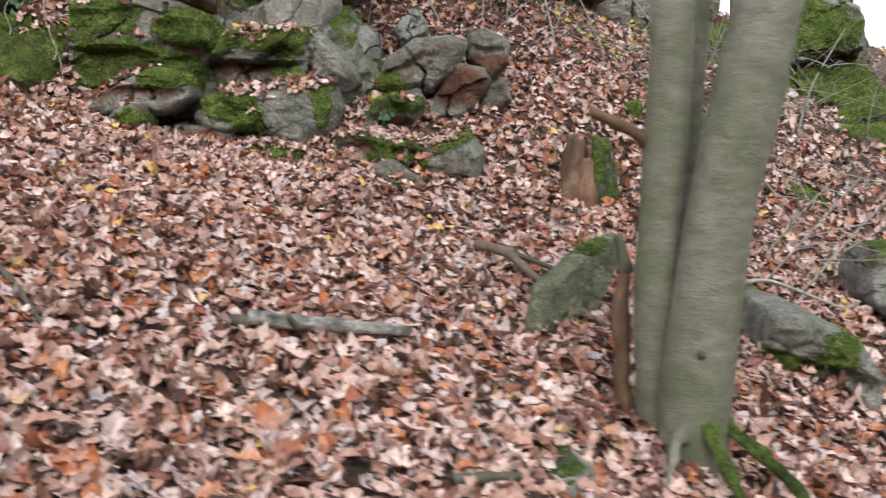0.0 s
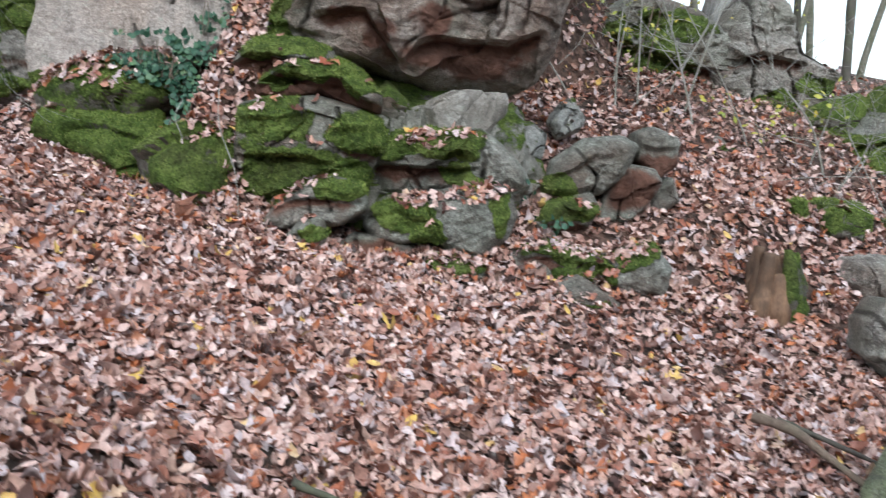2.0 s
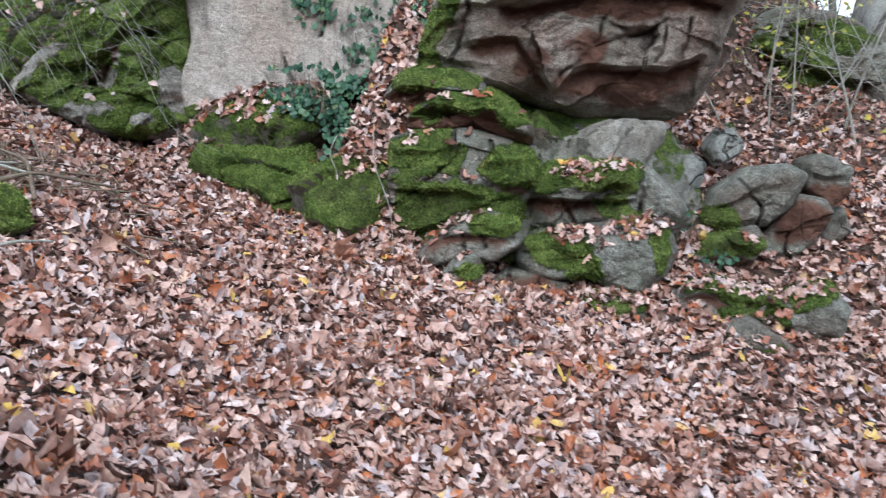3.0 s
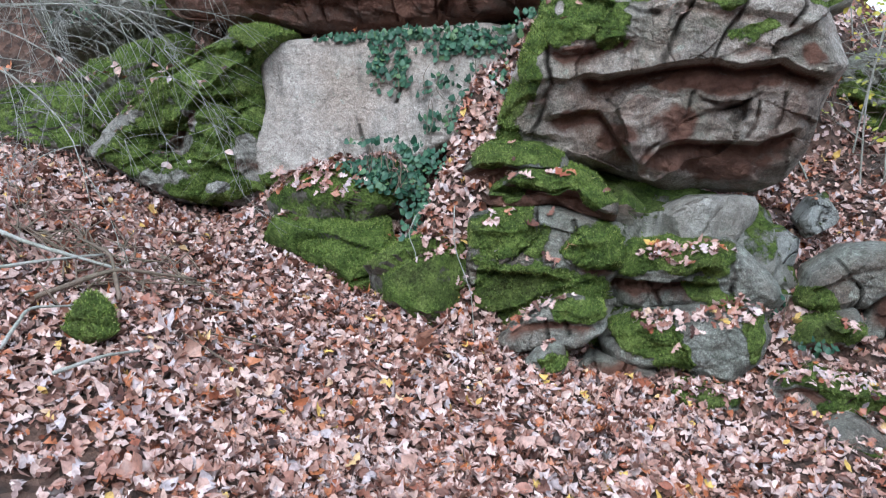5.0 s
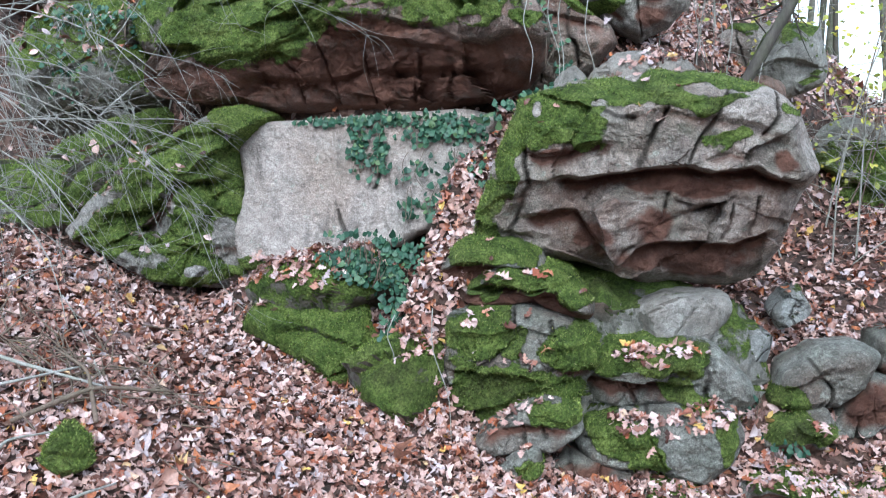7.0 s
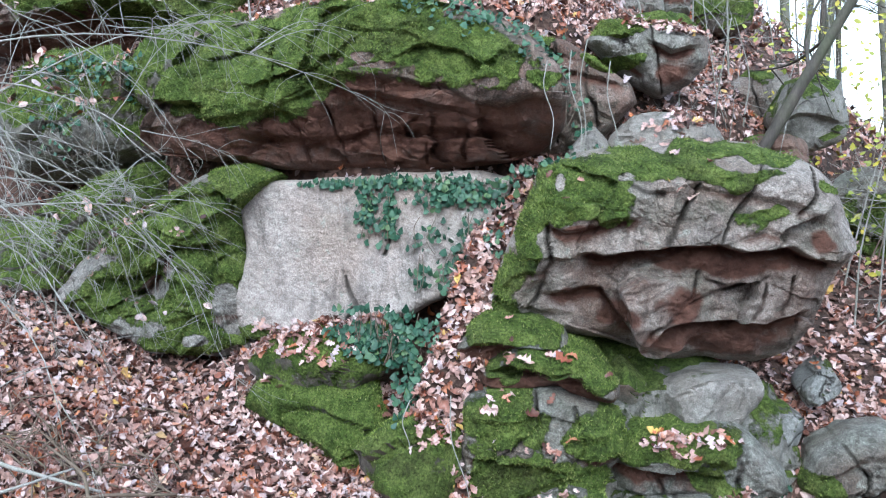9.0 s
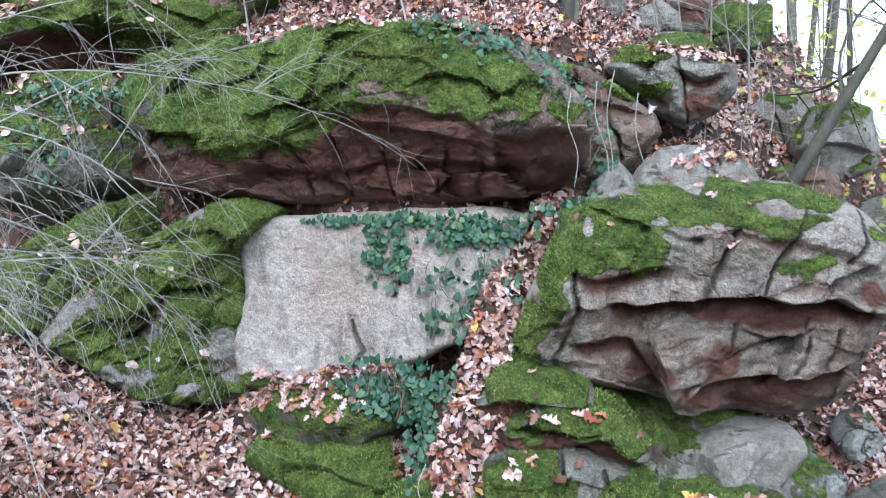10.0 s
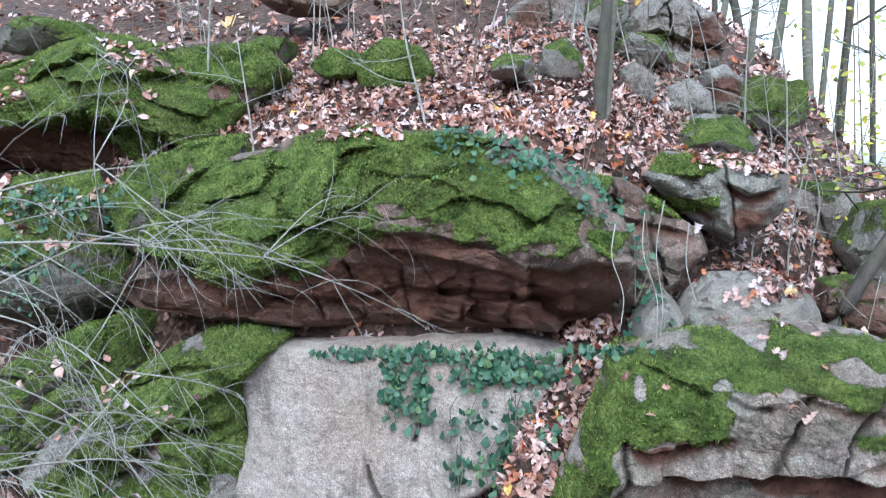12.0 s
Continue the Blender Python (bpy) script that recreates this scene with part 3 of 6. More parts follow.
crag("rock", 6.20, [(-5.60, 4.01), (-5.39, 4.47), (-4.92, 4.63), (-4.54, 4.73), (-4.20, 4.65), (-3.93, 4.68), (-3.60, 4.64), (-3.48, 4.51), (-3.58, 4.36), (-3.71, 4.16), (-3.83, 4.01), (-4.02, 3.93), (-4.30, 3.88), (-4.68, 3.88), (-5.10, 3.92), (-5.46, 3.91)],
     BROWN_CRAG, 0.20, 0.60, 109, rim=0.15, label="mossy granite ledge jutting over a brown undercut",
     lip=[(-5.48, 4.08), (-4.99, 4.11), (-4.67, 4.21), (-4.47, 4.24), (-4.21, 4.21), (-4.01, 4.11), (-3.85, 4.01), (-3.66, 3.92)], profile=[(-0.5, -0.4), (-0.06, -0.14), (0, 0.05), (0.1, 0.03), (0.6, -0.35)],
     shelves=[([(-4.13, 4.44), (-3.87, 4.44), (-3.58, 4.38)], 0.05, 0.10)],
     moss=[(-4.04, 4.26, 0.52, 0.34), (-4.77, 4.39, 0.67, 0.25), (-3.71, 4.50, 0.29, 0.18), (-4.42, 4.57, 0.52, 0.18)],
     bare=[(-3.75, 4.36, 0.08, 0.06), (-4.13, 4.49, 0.13, 0.03)],
     rust=[(-4.48, 4.03, 0.66, 0.12)], rough=1.2)

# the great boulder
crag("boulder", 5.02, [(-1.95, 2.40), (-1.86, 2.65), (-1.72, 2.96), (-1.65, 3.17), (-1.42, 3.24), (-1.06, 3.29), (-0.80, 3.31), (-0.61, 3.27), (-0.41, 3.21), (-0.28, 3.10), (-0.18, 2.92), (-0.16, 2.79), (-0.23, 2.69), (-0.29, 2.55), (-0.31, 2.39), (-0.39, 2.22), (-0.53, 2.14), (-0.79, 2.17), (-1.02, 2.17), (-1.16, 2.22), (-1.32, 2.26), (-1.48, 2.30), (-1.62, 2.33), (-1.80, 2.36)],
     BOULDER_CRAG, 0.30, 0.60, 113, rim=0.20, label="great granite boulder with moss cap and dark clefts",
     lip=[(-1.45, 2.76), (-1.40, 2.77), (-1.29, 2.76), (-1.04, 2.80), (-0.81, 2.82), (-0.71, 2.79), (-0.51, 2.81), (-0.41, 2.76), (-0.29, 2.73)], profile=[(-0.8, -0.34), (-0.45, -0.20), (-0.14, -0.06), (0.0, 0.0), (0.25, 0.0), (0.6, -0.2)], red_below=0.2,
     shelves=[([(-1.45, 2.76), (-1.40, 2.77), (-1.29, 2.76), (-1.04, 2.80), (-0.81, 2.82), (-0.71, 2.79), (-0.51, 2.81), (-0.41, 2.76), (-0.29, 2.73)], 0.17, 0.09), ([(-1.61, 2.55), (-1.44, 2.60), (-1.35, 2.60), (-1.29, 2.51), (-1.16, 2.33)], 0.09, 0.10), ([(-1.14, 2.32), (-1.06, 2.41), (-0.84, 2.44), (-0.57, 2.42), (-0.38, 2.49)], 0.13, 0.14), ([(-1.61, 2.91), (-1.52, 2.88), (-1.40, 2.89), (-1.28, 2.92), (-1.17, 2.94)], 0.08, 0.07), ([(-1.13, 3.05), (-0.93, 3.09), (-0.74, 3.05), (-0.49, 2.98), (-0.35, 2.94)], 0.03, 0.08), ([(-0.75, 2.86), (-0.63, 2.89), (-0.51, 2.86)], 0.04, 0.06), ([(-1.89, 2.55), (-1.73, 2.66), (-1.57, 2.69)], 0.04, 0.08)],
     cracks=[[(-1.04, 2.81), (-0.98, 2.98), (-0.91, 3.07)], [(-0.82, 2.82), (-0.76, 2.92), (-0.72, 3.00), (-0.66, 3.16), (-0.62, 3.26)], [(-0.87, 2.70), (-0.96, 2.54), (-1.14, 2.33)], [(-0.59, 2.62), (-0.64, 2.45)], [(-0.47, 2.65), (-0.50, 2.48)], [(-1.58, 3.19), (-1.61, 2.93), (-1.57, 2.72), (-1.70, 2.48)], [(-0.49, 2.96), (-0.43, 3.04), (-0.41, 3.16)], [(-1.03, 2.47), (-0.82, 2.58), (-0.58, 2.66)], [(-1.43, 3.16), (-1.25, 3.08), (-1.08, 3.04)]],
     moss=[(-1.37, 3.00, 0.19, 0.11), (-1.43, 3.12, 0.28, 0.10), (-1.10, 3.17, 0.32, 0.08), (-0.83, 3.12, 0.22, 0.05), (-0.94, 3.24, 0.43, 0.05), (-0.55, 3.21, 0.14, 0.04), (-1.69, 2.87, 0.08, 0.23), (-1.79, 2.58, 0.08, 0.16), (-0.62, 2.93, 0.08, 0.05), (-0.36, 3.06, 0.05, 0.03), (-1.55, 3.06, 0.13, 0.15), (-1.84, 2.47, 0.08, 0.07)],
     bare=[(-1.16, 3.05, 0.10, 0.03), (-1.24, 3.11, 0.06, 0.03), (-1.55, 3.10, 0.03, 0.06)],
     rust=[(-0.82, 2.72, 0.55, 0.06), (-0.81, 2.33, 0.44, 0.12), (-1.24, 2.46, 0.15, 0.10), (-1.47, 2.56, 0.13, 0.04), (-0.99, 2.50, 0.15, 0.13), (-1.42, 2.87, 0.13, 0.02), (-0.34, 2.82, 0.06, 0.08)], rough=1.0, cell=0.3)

rock("rock", pose(-4.54, 5.65, 2.74, 65, 0, 0), [(-1.01, -0.56), (-0.81, -0.03), (-0.24, 0.04), (0.12, 0.24), (0.48, 0.51), (0.81, 0.56), (0.69, 0.19), (0.31, -0.12), (0.06, -0.41), (-0.43, -0.40)],
     0.32, 0.50, MOSSY, 104, "long dark mossy rock shelf above the leaf slope", n=128)
rock("rock", pose(-4.43, 5.85, 3.55, 70, 0, 0), [(-0.63, -0.44), (-0.77, 0.26), (-0.23, 0.30), (0.26, 0.30), (0.55, 0.33), (0.43, -0.02), (0.34, -0.27), (0.01, -0.43)],
     0.30, 0.60, MOSSY, 111, "mossy grey rock wall beside the overhang", n=128)
rock("rock", pose(-3.81, 5.85, 3.84, 70, 0, 0), [(-0.37, 0.05), (-0.04, 0.12), (0.24, 0.44), (0.34, 0.18), (0.03, -0.23), (-0.21, -0.53)],
     0.22, 0.50, MOSSY, 112, "mossy rock beside the overhang cap")

# blocks under the boulder
rock("rock", pose(-0.83, 4.93, 2.04, 90, 0, 0), [(-0.31, -0.08), (-0.22, 0.06), (0.05, 0.16), (0.24, 0.16), (0.27, -0.05), (0.12, -0.13), (-0.16, -0.12)],
     0.20, 0.30, PALE_ROCK, 126, "pale squared granite block wedged under the boulder", rough=0.03, box=0.4)
rock("rock", pose(-1.21, 4.95, 2.10, 90, 0, 0), [(-0.10, 0.07), (-0.02, 0.14), (0.10, 0.01), (0.07, -0.14), (-0.04, -0.09)],
     0.14, 0.20, BOULDER_ROCK, 127, "small pale stone wedged under the boulder")
rock("rock", pose(-0.20, 5.35, 2.02, 90, 0, 0), [(-0.12, -0.02), (-0.07, 0.08), (0.04, 0.15), (0.12, 0.02), (0.08, -0.11), (-0.05, -0.12)],
     0.14, 0.20, GREY_ROCK, 128, "grey angular stone lying in fallen leaves")
rock("rock", pose(-0.44, 5.00, 1.91, 90, 0, 0), [(-0.09, -0.11), (-0.08, 0.09), (-0.00, 0.10), (0.09, 0.03), (0.07, -0.11)],
     0.10, 0.20, GREY_ROCK, 129, "grey upright block in a leafy gap", rough=0.03)

# the mossy stack below the boulder
crag("rock", 4.90, [(-2.09, 2.20), (-2.03, 2.33), (-1.96, 2.44), (-1.84, 2.48), (-1.66, 2.45), (-1.52, 2.39), (-1.49, 2.30), (-1.64, 2.21), (-1.81, 2.16), (-1.99, 2.14)],
     STACK_CRAG, 0.22, 0.40, 130, rim=0.10, label="moss-capped red granite block at the stack top", group="stacked mossy rocks",
     lip=[(-2.05, 2.29), (-1.93, 2.35), (-1.79, 2.33), (-1.62, 2.34), (-1.48, 2.32)], profile=[(-0.3, -0.12), (-0.04, -0.08), (0, 0.02), (0.2, -0.16)],
     moss=[(-1.73, 2.40, 0.26, 0.08), (-1.90, 2.40, 0.08, 0.07)],
     rust=[(-1.87, 2.25, 0.22, 0.09)])
crag("rock", 4.85, [(-1.95, 2.12), (-1.89, 2.23), (-1.70, 2.34), (-1.49, 2.34), (-1.36, 2.28), (-1.25, 2.15), (-1.26, 2.03), (-1.40, 2.06), (-1.52, 2.10), (-1.75, 2.10)],
     STACK_CRAG, 0.24, 0.40, 131, rim=0.10, label="moss-capped granite step beneath the boulder", group="stacked mossy rocks",
     lip=[(-1.92, 2.19), (-1.78, 2.24), (-1.62, 2.24), (-1.45, 2.21), (-1.35, 2.13), (-1.25, 2.09)], profile=[(-0.3, -0.12), (-0.04, -0.08), (0, 0.02), (0.2, -0.16)],
     moss=[(-1.59, 2.29, 0.27, 0.08), (-1.35, 2.19, 0.09, 0.09), (-1.81, 2.20, 0.08, 0.05)],
     rust=[(-1.56, 2.17, 0.27, 0.06)])
crag("rock", 4.78, [(-2.28, 1.54), (-2.21, 1.66), (-2.09, 1.78), (-2.03, 1.96), (-1.99, 2.09), (-1.83, 2.14), (-1.57, 2.14), (-1.40, 2.09), (-1.24, 2.01), (-1.21, 1.85), (-1.29, 1.74), (-1.34, 1.56), (-1.51, 1.50), (-1.80, 1.48), (-2.04, 1.46)],
     STACK_CRAG, 0.26, 0.50, 132, rim=0.14, label="broad mossy granite face with a bare grey knob", group="stacked mossy rocks",
     shelves=[([(-2.22, 1.60), (-2.05, 1.65), (-1.85, 1.61), (-1.69, 1.68), (-1.50, 1.75), (-1.32, 1.80)], 0.06, 0.07), ([(-1.96, 1.83), (-1.77, 1.84), (-1.61, 1.83), (-1.48, 1.78)], 0.07, 0.07), ([(-1.45, 1.86), (-1.34, 1.84), (-1.22, 1.88)], 0.06, 0.08), ([(-1.96, 2.01), (-1.77, 2.02), (-1.62, 2.05)], 0.04, 0.08)],
     cracks=[[(-1.62, 2.13), (-1.61, 2.00), (-1.72, 1.89), (-1.85, 1.78)], [(-1.47, 2.08), (-1.41, 1.92), (-1.48, 1.78)], [(-2.00, 1.99), (-1.96, 1.72)]],
     moss=[(-1.80, 2.00, 0.21, 0.16), (-1.34, 1.97, 0.13, 0.15), (-2.05, 1.66, 0.22, 0.13), (-1.72, 1.74, 0.24, 0.10), (-1.40, 1.68, 0.12, 0.10), (-1.88, 1.61, 0.25, 0.07)],
     bare=[(-1.52, 2.02, 0.09, 0.13), (-1.54, 1.88, 0.13, 0.05), (-1.66, 1.86, 0.05, 0.04)],
     rust=[(-1.55, 1.58, 0.24, 0.04)])
crag("rock", 4.85, [(-1.34, 1.73), (-1.27, 1.87), (-1.21, 1.95), (-1.01, 1.98), (-0.71, 1.97), (-0.60, 1.88), (-0.48, 1.74), (-0.46, 1.66), (-0.54, 1.60), (-0.70, 1.60), (-0.95, 1.60), (-1.17, 1.60), (-1.30, 1.62)],
     STACK_CRAG, 0.24, 0.50, 135, rim=0.12, label="wide granite ledge with draped moss", group="stacked mossy rocks",
     shelves=[([(-1.34, 1.75), (-1.18, 1.78), (-0.97, 1.76), (-0.77, 1.78)], 0.09, 0.09)],
     cracks=[[(-0.76, 1.96), (-0.69, 1.80), (-0.72, 1.67)], [(-1.10, 1.74), (-1.05, 1.65)]],
     moss=[(-1.00, 1.90, 0.29, 0.11), (-0.79, 1.71, 0.18, 0.06), (-1.21, 1.85, 0.10, 0.09)],
     bare=[(-0.62, 1.81, 0.09, 0.13)],
     rust=[(-1.16, 1.70, 0.21, 0.05)])
crag("rock", 4.70, [(-1.35, 1.47), (-1.29, 1.57), (-1.15, 1.62), (-0.96, 1.65), (-0.73, 1.67), (-0.58, 1.64), (-0.52, 1.52), (-0.59, 1.38), (-0.69, 1.29), (-0.88, 1.29), (-1.01, 1.36), (-1.20, 1.35), (-1.31, 1.40)],
     STACK_CRAG, 0.26, 0.50, 140, rim=0.16, label="grey-green rounded granite block with lichen", group="stacked mossy rocks",
     cracks=[[(-0.99, 1.69), (-1.01, 1.57), (-0.94, 1.41)], [(-1.31, 1.51), (-1.16, 1.54), (-1.01, 1.51)]],
     moss=[(-1.16, 1.56, 0.18, 0.11), (-0.62, 1.60, 0.06, 0.18), (-0.84, 1.70, 0.22, 0.03), (-1.01, 1.46, 0.06, 0.07)],
     bare=[(-0.80, 1.53, 0.15, 0.12)], rough=0.7)
crag("rock", 4.55, [(-1.51, 1.21), (-1.49, 1.36), (-1.39, 1.43), (-1.21, 1.42), (-1.07, 1.37), (-1.02, 1.29), (-1.15, 1.19), (-1.36, 1.16)],
     STACK_CRAG, 0.16, 0.40, 142, rim=0.08, label="red-brown broken granite at the stack foot", group="stacked mossy rocks",
     shelves=[([(-1.49, 1.37), (-1.34, 1.43), (-1.24, 1.42), (-1.09, 1.40)], 0.05, 0.05), ([(-1.42, 1.30), (-1.26, 1.31), (-1.14, 1.33)], 0.04, 0.05)],
     cracks=[[(-1.37, 1.47), (-1.34, 1.28)], [(-1.21, 1.44), (-1.24, 1.28)]],
     rust=[(-1.24, 1.38, 0.13, 0.07), (-1.44, 1.30, 0.08, 0.05)])
crag("rock", 4.50, [(-1.18, 1.17), (-1.13, 1.27), (-1.00, 1.35), (-0.82, 1.33), (-0.69, 1.29), (-0.68, 1.14), (-0.84, 1.08), (-1.05, 1.11)],
     STACK_CRAG, 0.18, 0.40, 143, rim=0.08, label="grey granite foot block with a moss patch", group="stacked mossy rocks",
     moss=[(-0.86, 1.29, 0.14, 0.08), (-1.00, 1.21, 0.10, 0.04)], rough=0.7)
crag("rock", 4.30, [(-1.72, 1.31), (-1.71, 1.42), (-1.63, 1.51), (-1.50, 1.54), (-1.48, 1.45), (-1.52, 1.32), (-1.59, 1.23), (-1.69, 1.24)],
     STACK_CRAG, 0.12, 0.30, 139, rim=0.08, label="small moss-covered foot stone in leaves", group="stacked mossy rocks",
     shelves=[([(-1.71, 1.44), (-1.61, 1.47), (-1.48, 1.52)], 0.03, 0.05)],
     moss=[(-1.61, 1.41, 0.10, 0.07), (-1.54, 1.51, 0.07, 0.04)],
     rust=[(-1.52, 1.37, 0.05, 0.05)])
crag("rock", 4.50, [(-1.83, 1.50), (-1.77, 1.58), (-1.64, 1.66), (-1.48, 1.73), (-1.32, 1.68), (-1.30, 1.57), (-1.42, 1.48), (-1.61, 1.46), (-1.74, 1.46)],
     STACK_CRAG, 0.16, 0.40, 138, rim=0.08, label="reddish split granite ledge with moss", group="stacked mossy rocks",
     shelves=[([(-1.81, 1.57), (-1.65, 1.60), (-1.50, 1.62), (-1.34, 1.59)], 0.05, 0.05)],
     cracks=[[(-1.60, 1.61), (-1.57, 1.51)], [(-1.50, 1.61), (-1.47, 1.54)]],
     moss=[(-1.44, 1.65, 0.13, 0.06)],
     rust=[(-1.60, 1.58, 0.18, 0.03)])

rock("rock", pose(-1.05, 5.00, 1.65, 76, 0, 0), [(-1.03, 0.40), (-0.23, 0.76), (0.59, 0.49), (0.69, 0.14), (0.60, -0.32), (0.49, -0.58), (-0.36, -0.57), (-0.88, -0.27)],
     0.22, 0.50, HALF_MOSS, 144, "dark mossy rock core behind the stacked rocks", n=128)

# the moss apron below the slab
rock("rock", pose(-2.79, 4.95, 1.87, 42, 0, 0), [(-0.57, 0.08), (-0.43, 0.27), (-0.08, 0.36), (0.27, 0.33), (0.41, 0.05), (0.36, -0.21), (0.18, -0.38), (0.01, -0.30), (-0.23, -0.12)],
     0.22, 0.50, FULL_MOSS, 152, "sloping rock apron under bright moss and leaves", n=128, rough=0.05)
rock("rock", pose(-2.75, 5.00, 2.18, 60, 0, 0), [(-0.45, -0.08), (-0.26, 0.14), (0.07, 0.16), (0.36, 0.20), (0.41, -0.03), (0.12, -0.20), (-0.27, -0.18)],
     0.16, 0.50, MOSSY, 153, "mossy rock shoulder at the slab foot")
rock("rock", pose(-2.20, 4.62, 1.74, 70, 0, 0), [(-0.36, -0.03), (-0.20, 0.20), (0.06, 0.33), (0.21, 0.21), (0.23, -0.18), (0.12, -0.29), (-0.08, -0.22)],
     0.20, 0.40, MOSSY, 154, "dark mossy rock below the ivy")

# rocks across the gully and stones up the leafy slope
crag("rock", 4.95, [(-0.39, 1.62), (-0.34, 1.79), (-0.16, 1.92), (0.04, 1.94), (0.15, 1.88), (0.08, 1.72), (-0.06, 1.60), (-0.27, 1.58)],
     STACK_CRAG, 0.18, 0.30, 155, rim=0.10, label="grey-green angular granite block", group="rocks across the gully",
     shelves=[([(-0.40, 1.70), (-0.23, 1.75), (-0.11, 1.84)], 0.04, 0.06)],
     cracks=[[(-0.20, 1.88), (-0.10, 1.73), (-0.12, 1.61)]],
     moss=[(-0.32, 1.64, 0.08, 0.06)],
     bare=[(-0.11, 1.82, 0.12, 0.09)])
crag("rock", 5.05, [(0.13, 1.80), (0.14, 1.95), (0.24, 1.99), (0.39, 1.92), (0.38, 1.76), (0.27, 1.68)],
     STACK_CRAG, 0.14, 0.25, 156, rim=0.04, label="brown granite block with a pale flat top", group="rocks across the gully",
     shelves=[([(0.10, 1.91), (0.23, 1.87), (0.37, 1.85)], 0.03, 0.20)],
     rust=[(0.25, 1.78, 0.16, 0.09)], rough=0.5)
crag("rock", 4.95, [(-0.11, 1.46), (-0.01, 1.67), (0.07, 1.78), (0.24, 1.76), (0.28, 1.68), (0.18, 1.51), (0.06, 1.44)],
     STACK_CRAG, 0.14, 0.25, 157, rim=0.05, label="red-brown leaning granite slab", group="rocks across the gully",
     cracks=[[(0.06, 1.76), (0.04, 1.47)]],
     rust=[(0.09, 1.64, 0.19, 0.15)], rough=0.7)
crag("rock", 5.05, [(0.19, 1.53), (0.26, 1.67), (0.36, 1.71), (0.41, 1.57), (0.31, 1.49)],
     STACK_CRAG, 0.10, 0.20, 158, rim=0.04, label="grey granite block at the pile edge", group="rocks across the gully", rough=0.7)
crag("rock", 4.80, [(-0.45, 1.45), (-0.38, 1.58), (-0.13, 1.63), (-0.08, 1.55), (-0.14, 1.45), (-0.34, 1.39)],
     STACK_CRAG, 0.16, 0.30, 159, rim=0.08, label="mossy granite block at the pile foot", group="rocks across the gully",
     moss=[(-0.28, 1.55, 0.18, 0.08)],
     rust=[(-0.29, 1.44, 0.12, 0.04)])
crag("rock", 4.62, [(-0.61, 1.26), (-0.57, 1.36), (-0.39, 1.40), (-0.15, 1.35), (0.01, 1.30), (-0.04, 1.16), (-0.29, 1.17), (-0.47, 1.19)],
     STACK_CRAG, 0.27, 0.30, 160, rim=0.08, label="low mossy ledge stone in leaves", group="rocks across the gully",
     shelves=[([(-0.60, 1.32), (-0.37, 1.35), (-0.08, 1.28)], 0.05, 0.06)],
     moss=[(-0.37, 1.37, 0.29, 0.05), (-0.22, 1.26, 0.15, 0.06)],
     rust=[(-0.37, 1.29, 0.17, 0.03)])
crag("rock", 4.40, [(-0.41, 1.13), (-0.38, 1.22), (-0.27, 1.26), (-0.13, 1.19), (-0.01, 1.11), (-0.20, 1.06), (-0.34, 1.07)],
     STACK_CRAG, 0.24, 0.30, 161, rim=0.08, label="pale lichen stone with moss in leaves", group="rocks across the gully",
     moss=[(-0.26, 1.14, 0.14, 0.04)],
     bare=[(-0.32, 1.23, 0.07, 0.04)])
crag("rock", 4.55, [(-0.15, 1.23), (-0.05, 1.34), (0.14, 1.41), (0.23, 1.28), (0.20, 1.12), (0.03, 1.08), (-0.09, 1.14)],
     STACK_CRAG, 0.26, 0.30, 162, rim=0.10, label="grey granite boulder with moss shoulder in leaves", group="rocks across the gully",
     moss=[(-0.04, 1.33, 0.13, 0.06), (0.11, 1.39, 0.07, 0.06), (-0.10, 1.23, 0.06, 0.06)], rough=0.8)
crag("rock", 6.10, [(0.62, 1.76), (0.70, 1.91), (0.95, 1.94), (1.16, 1.81), (1.24, 1.57), (1.00, 1.57), (0.82, 1.67)],
     CREST_CRAG, 0.20, 0.35, 164, rim=0.12, label="leaning grey granite stone with thin moss",
     moss=[(0.91, 1.76, 0.23, 0.08)], rough=0.8)
crag("rock", 7.60, [(-0.01, 2.72), (0.20, 2.96), (0.70, 3.12), (1.19, 2.99), (1.59, 2.71), (1.73, 2.38), (1.65, 2.02), (1.23, 2.04), (0.90, 2.27), (0.48, 2.49)],
     STACK_CRAG, 0.35, 0.60, 166, rim=0.20, label="dark mossy outcrop on the far slope",
     shelves=[([(0.01, 2.76), (0.44, 2.72), (0.92, 2.54), (1.54, 2.41)], 0.15, 0.12), ([(0.44, 2.52), (0.92, 2.36), (1.55, 2.23)], 0.12, 0.12)],
     moss=[(0.30, 2.67, 0.28, 0.18), (0.82, 2.45, 0.33, 0.23), (0.91, 2.82, 0.38, 0.14), (1.41, 2.13, 0.19, 0.09)],
     rust=[(0.49, 2.54, 0.28, 0.09)], rough=1.0)
crag("rock", 7.50, [(1.26, 2.42), (1.36, 2.84), (1.54, 3.12), (1.85, 3.08), (2.02, 2.62), (2.33, 2.42), (2.18, 1.98), (1.74, 2.00), (1.45, 2.04)],
     CREST_CRAG, 0.35, 0.60, 167, rim=0.15, label="tall grey crag on the far slope",
     shelves=[([(1.24, 2.54), (1.61, 2.59), (2.00, 2.51)], 0.10, 0.10)],
     cracks=[[(1.50, 3.05), (1.57, 2.55), (1.54, 2.04)], [(1.85, 2.50), (1.93, 2.04)]],
     moss=[(1.68, 2.13, 0.24, 0.14), (2.06, 2.32, 0.19, 0.09)], rough=1.0)
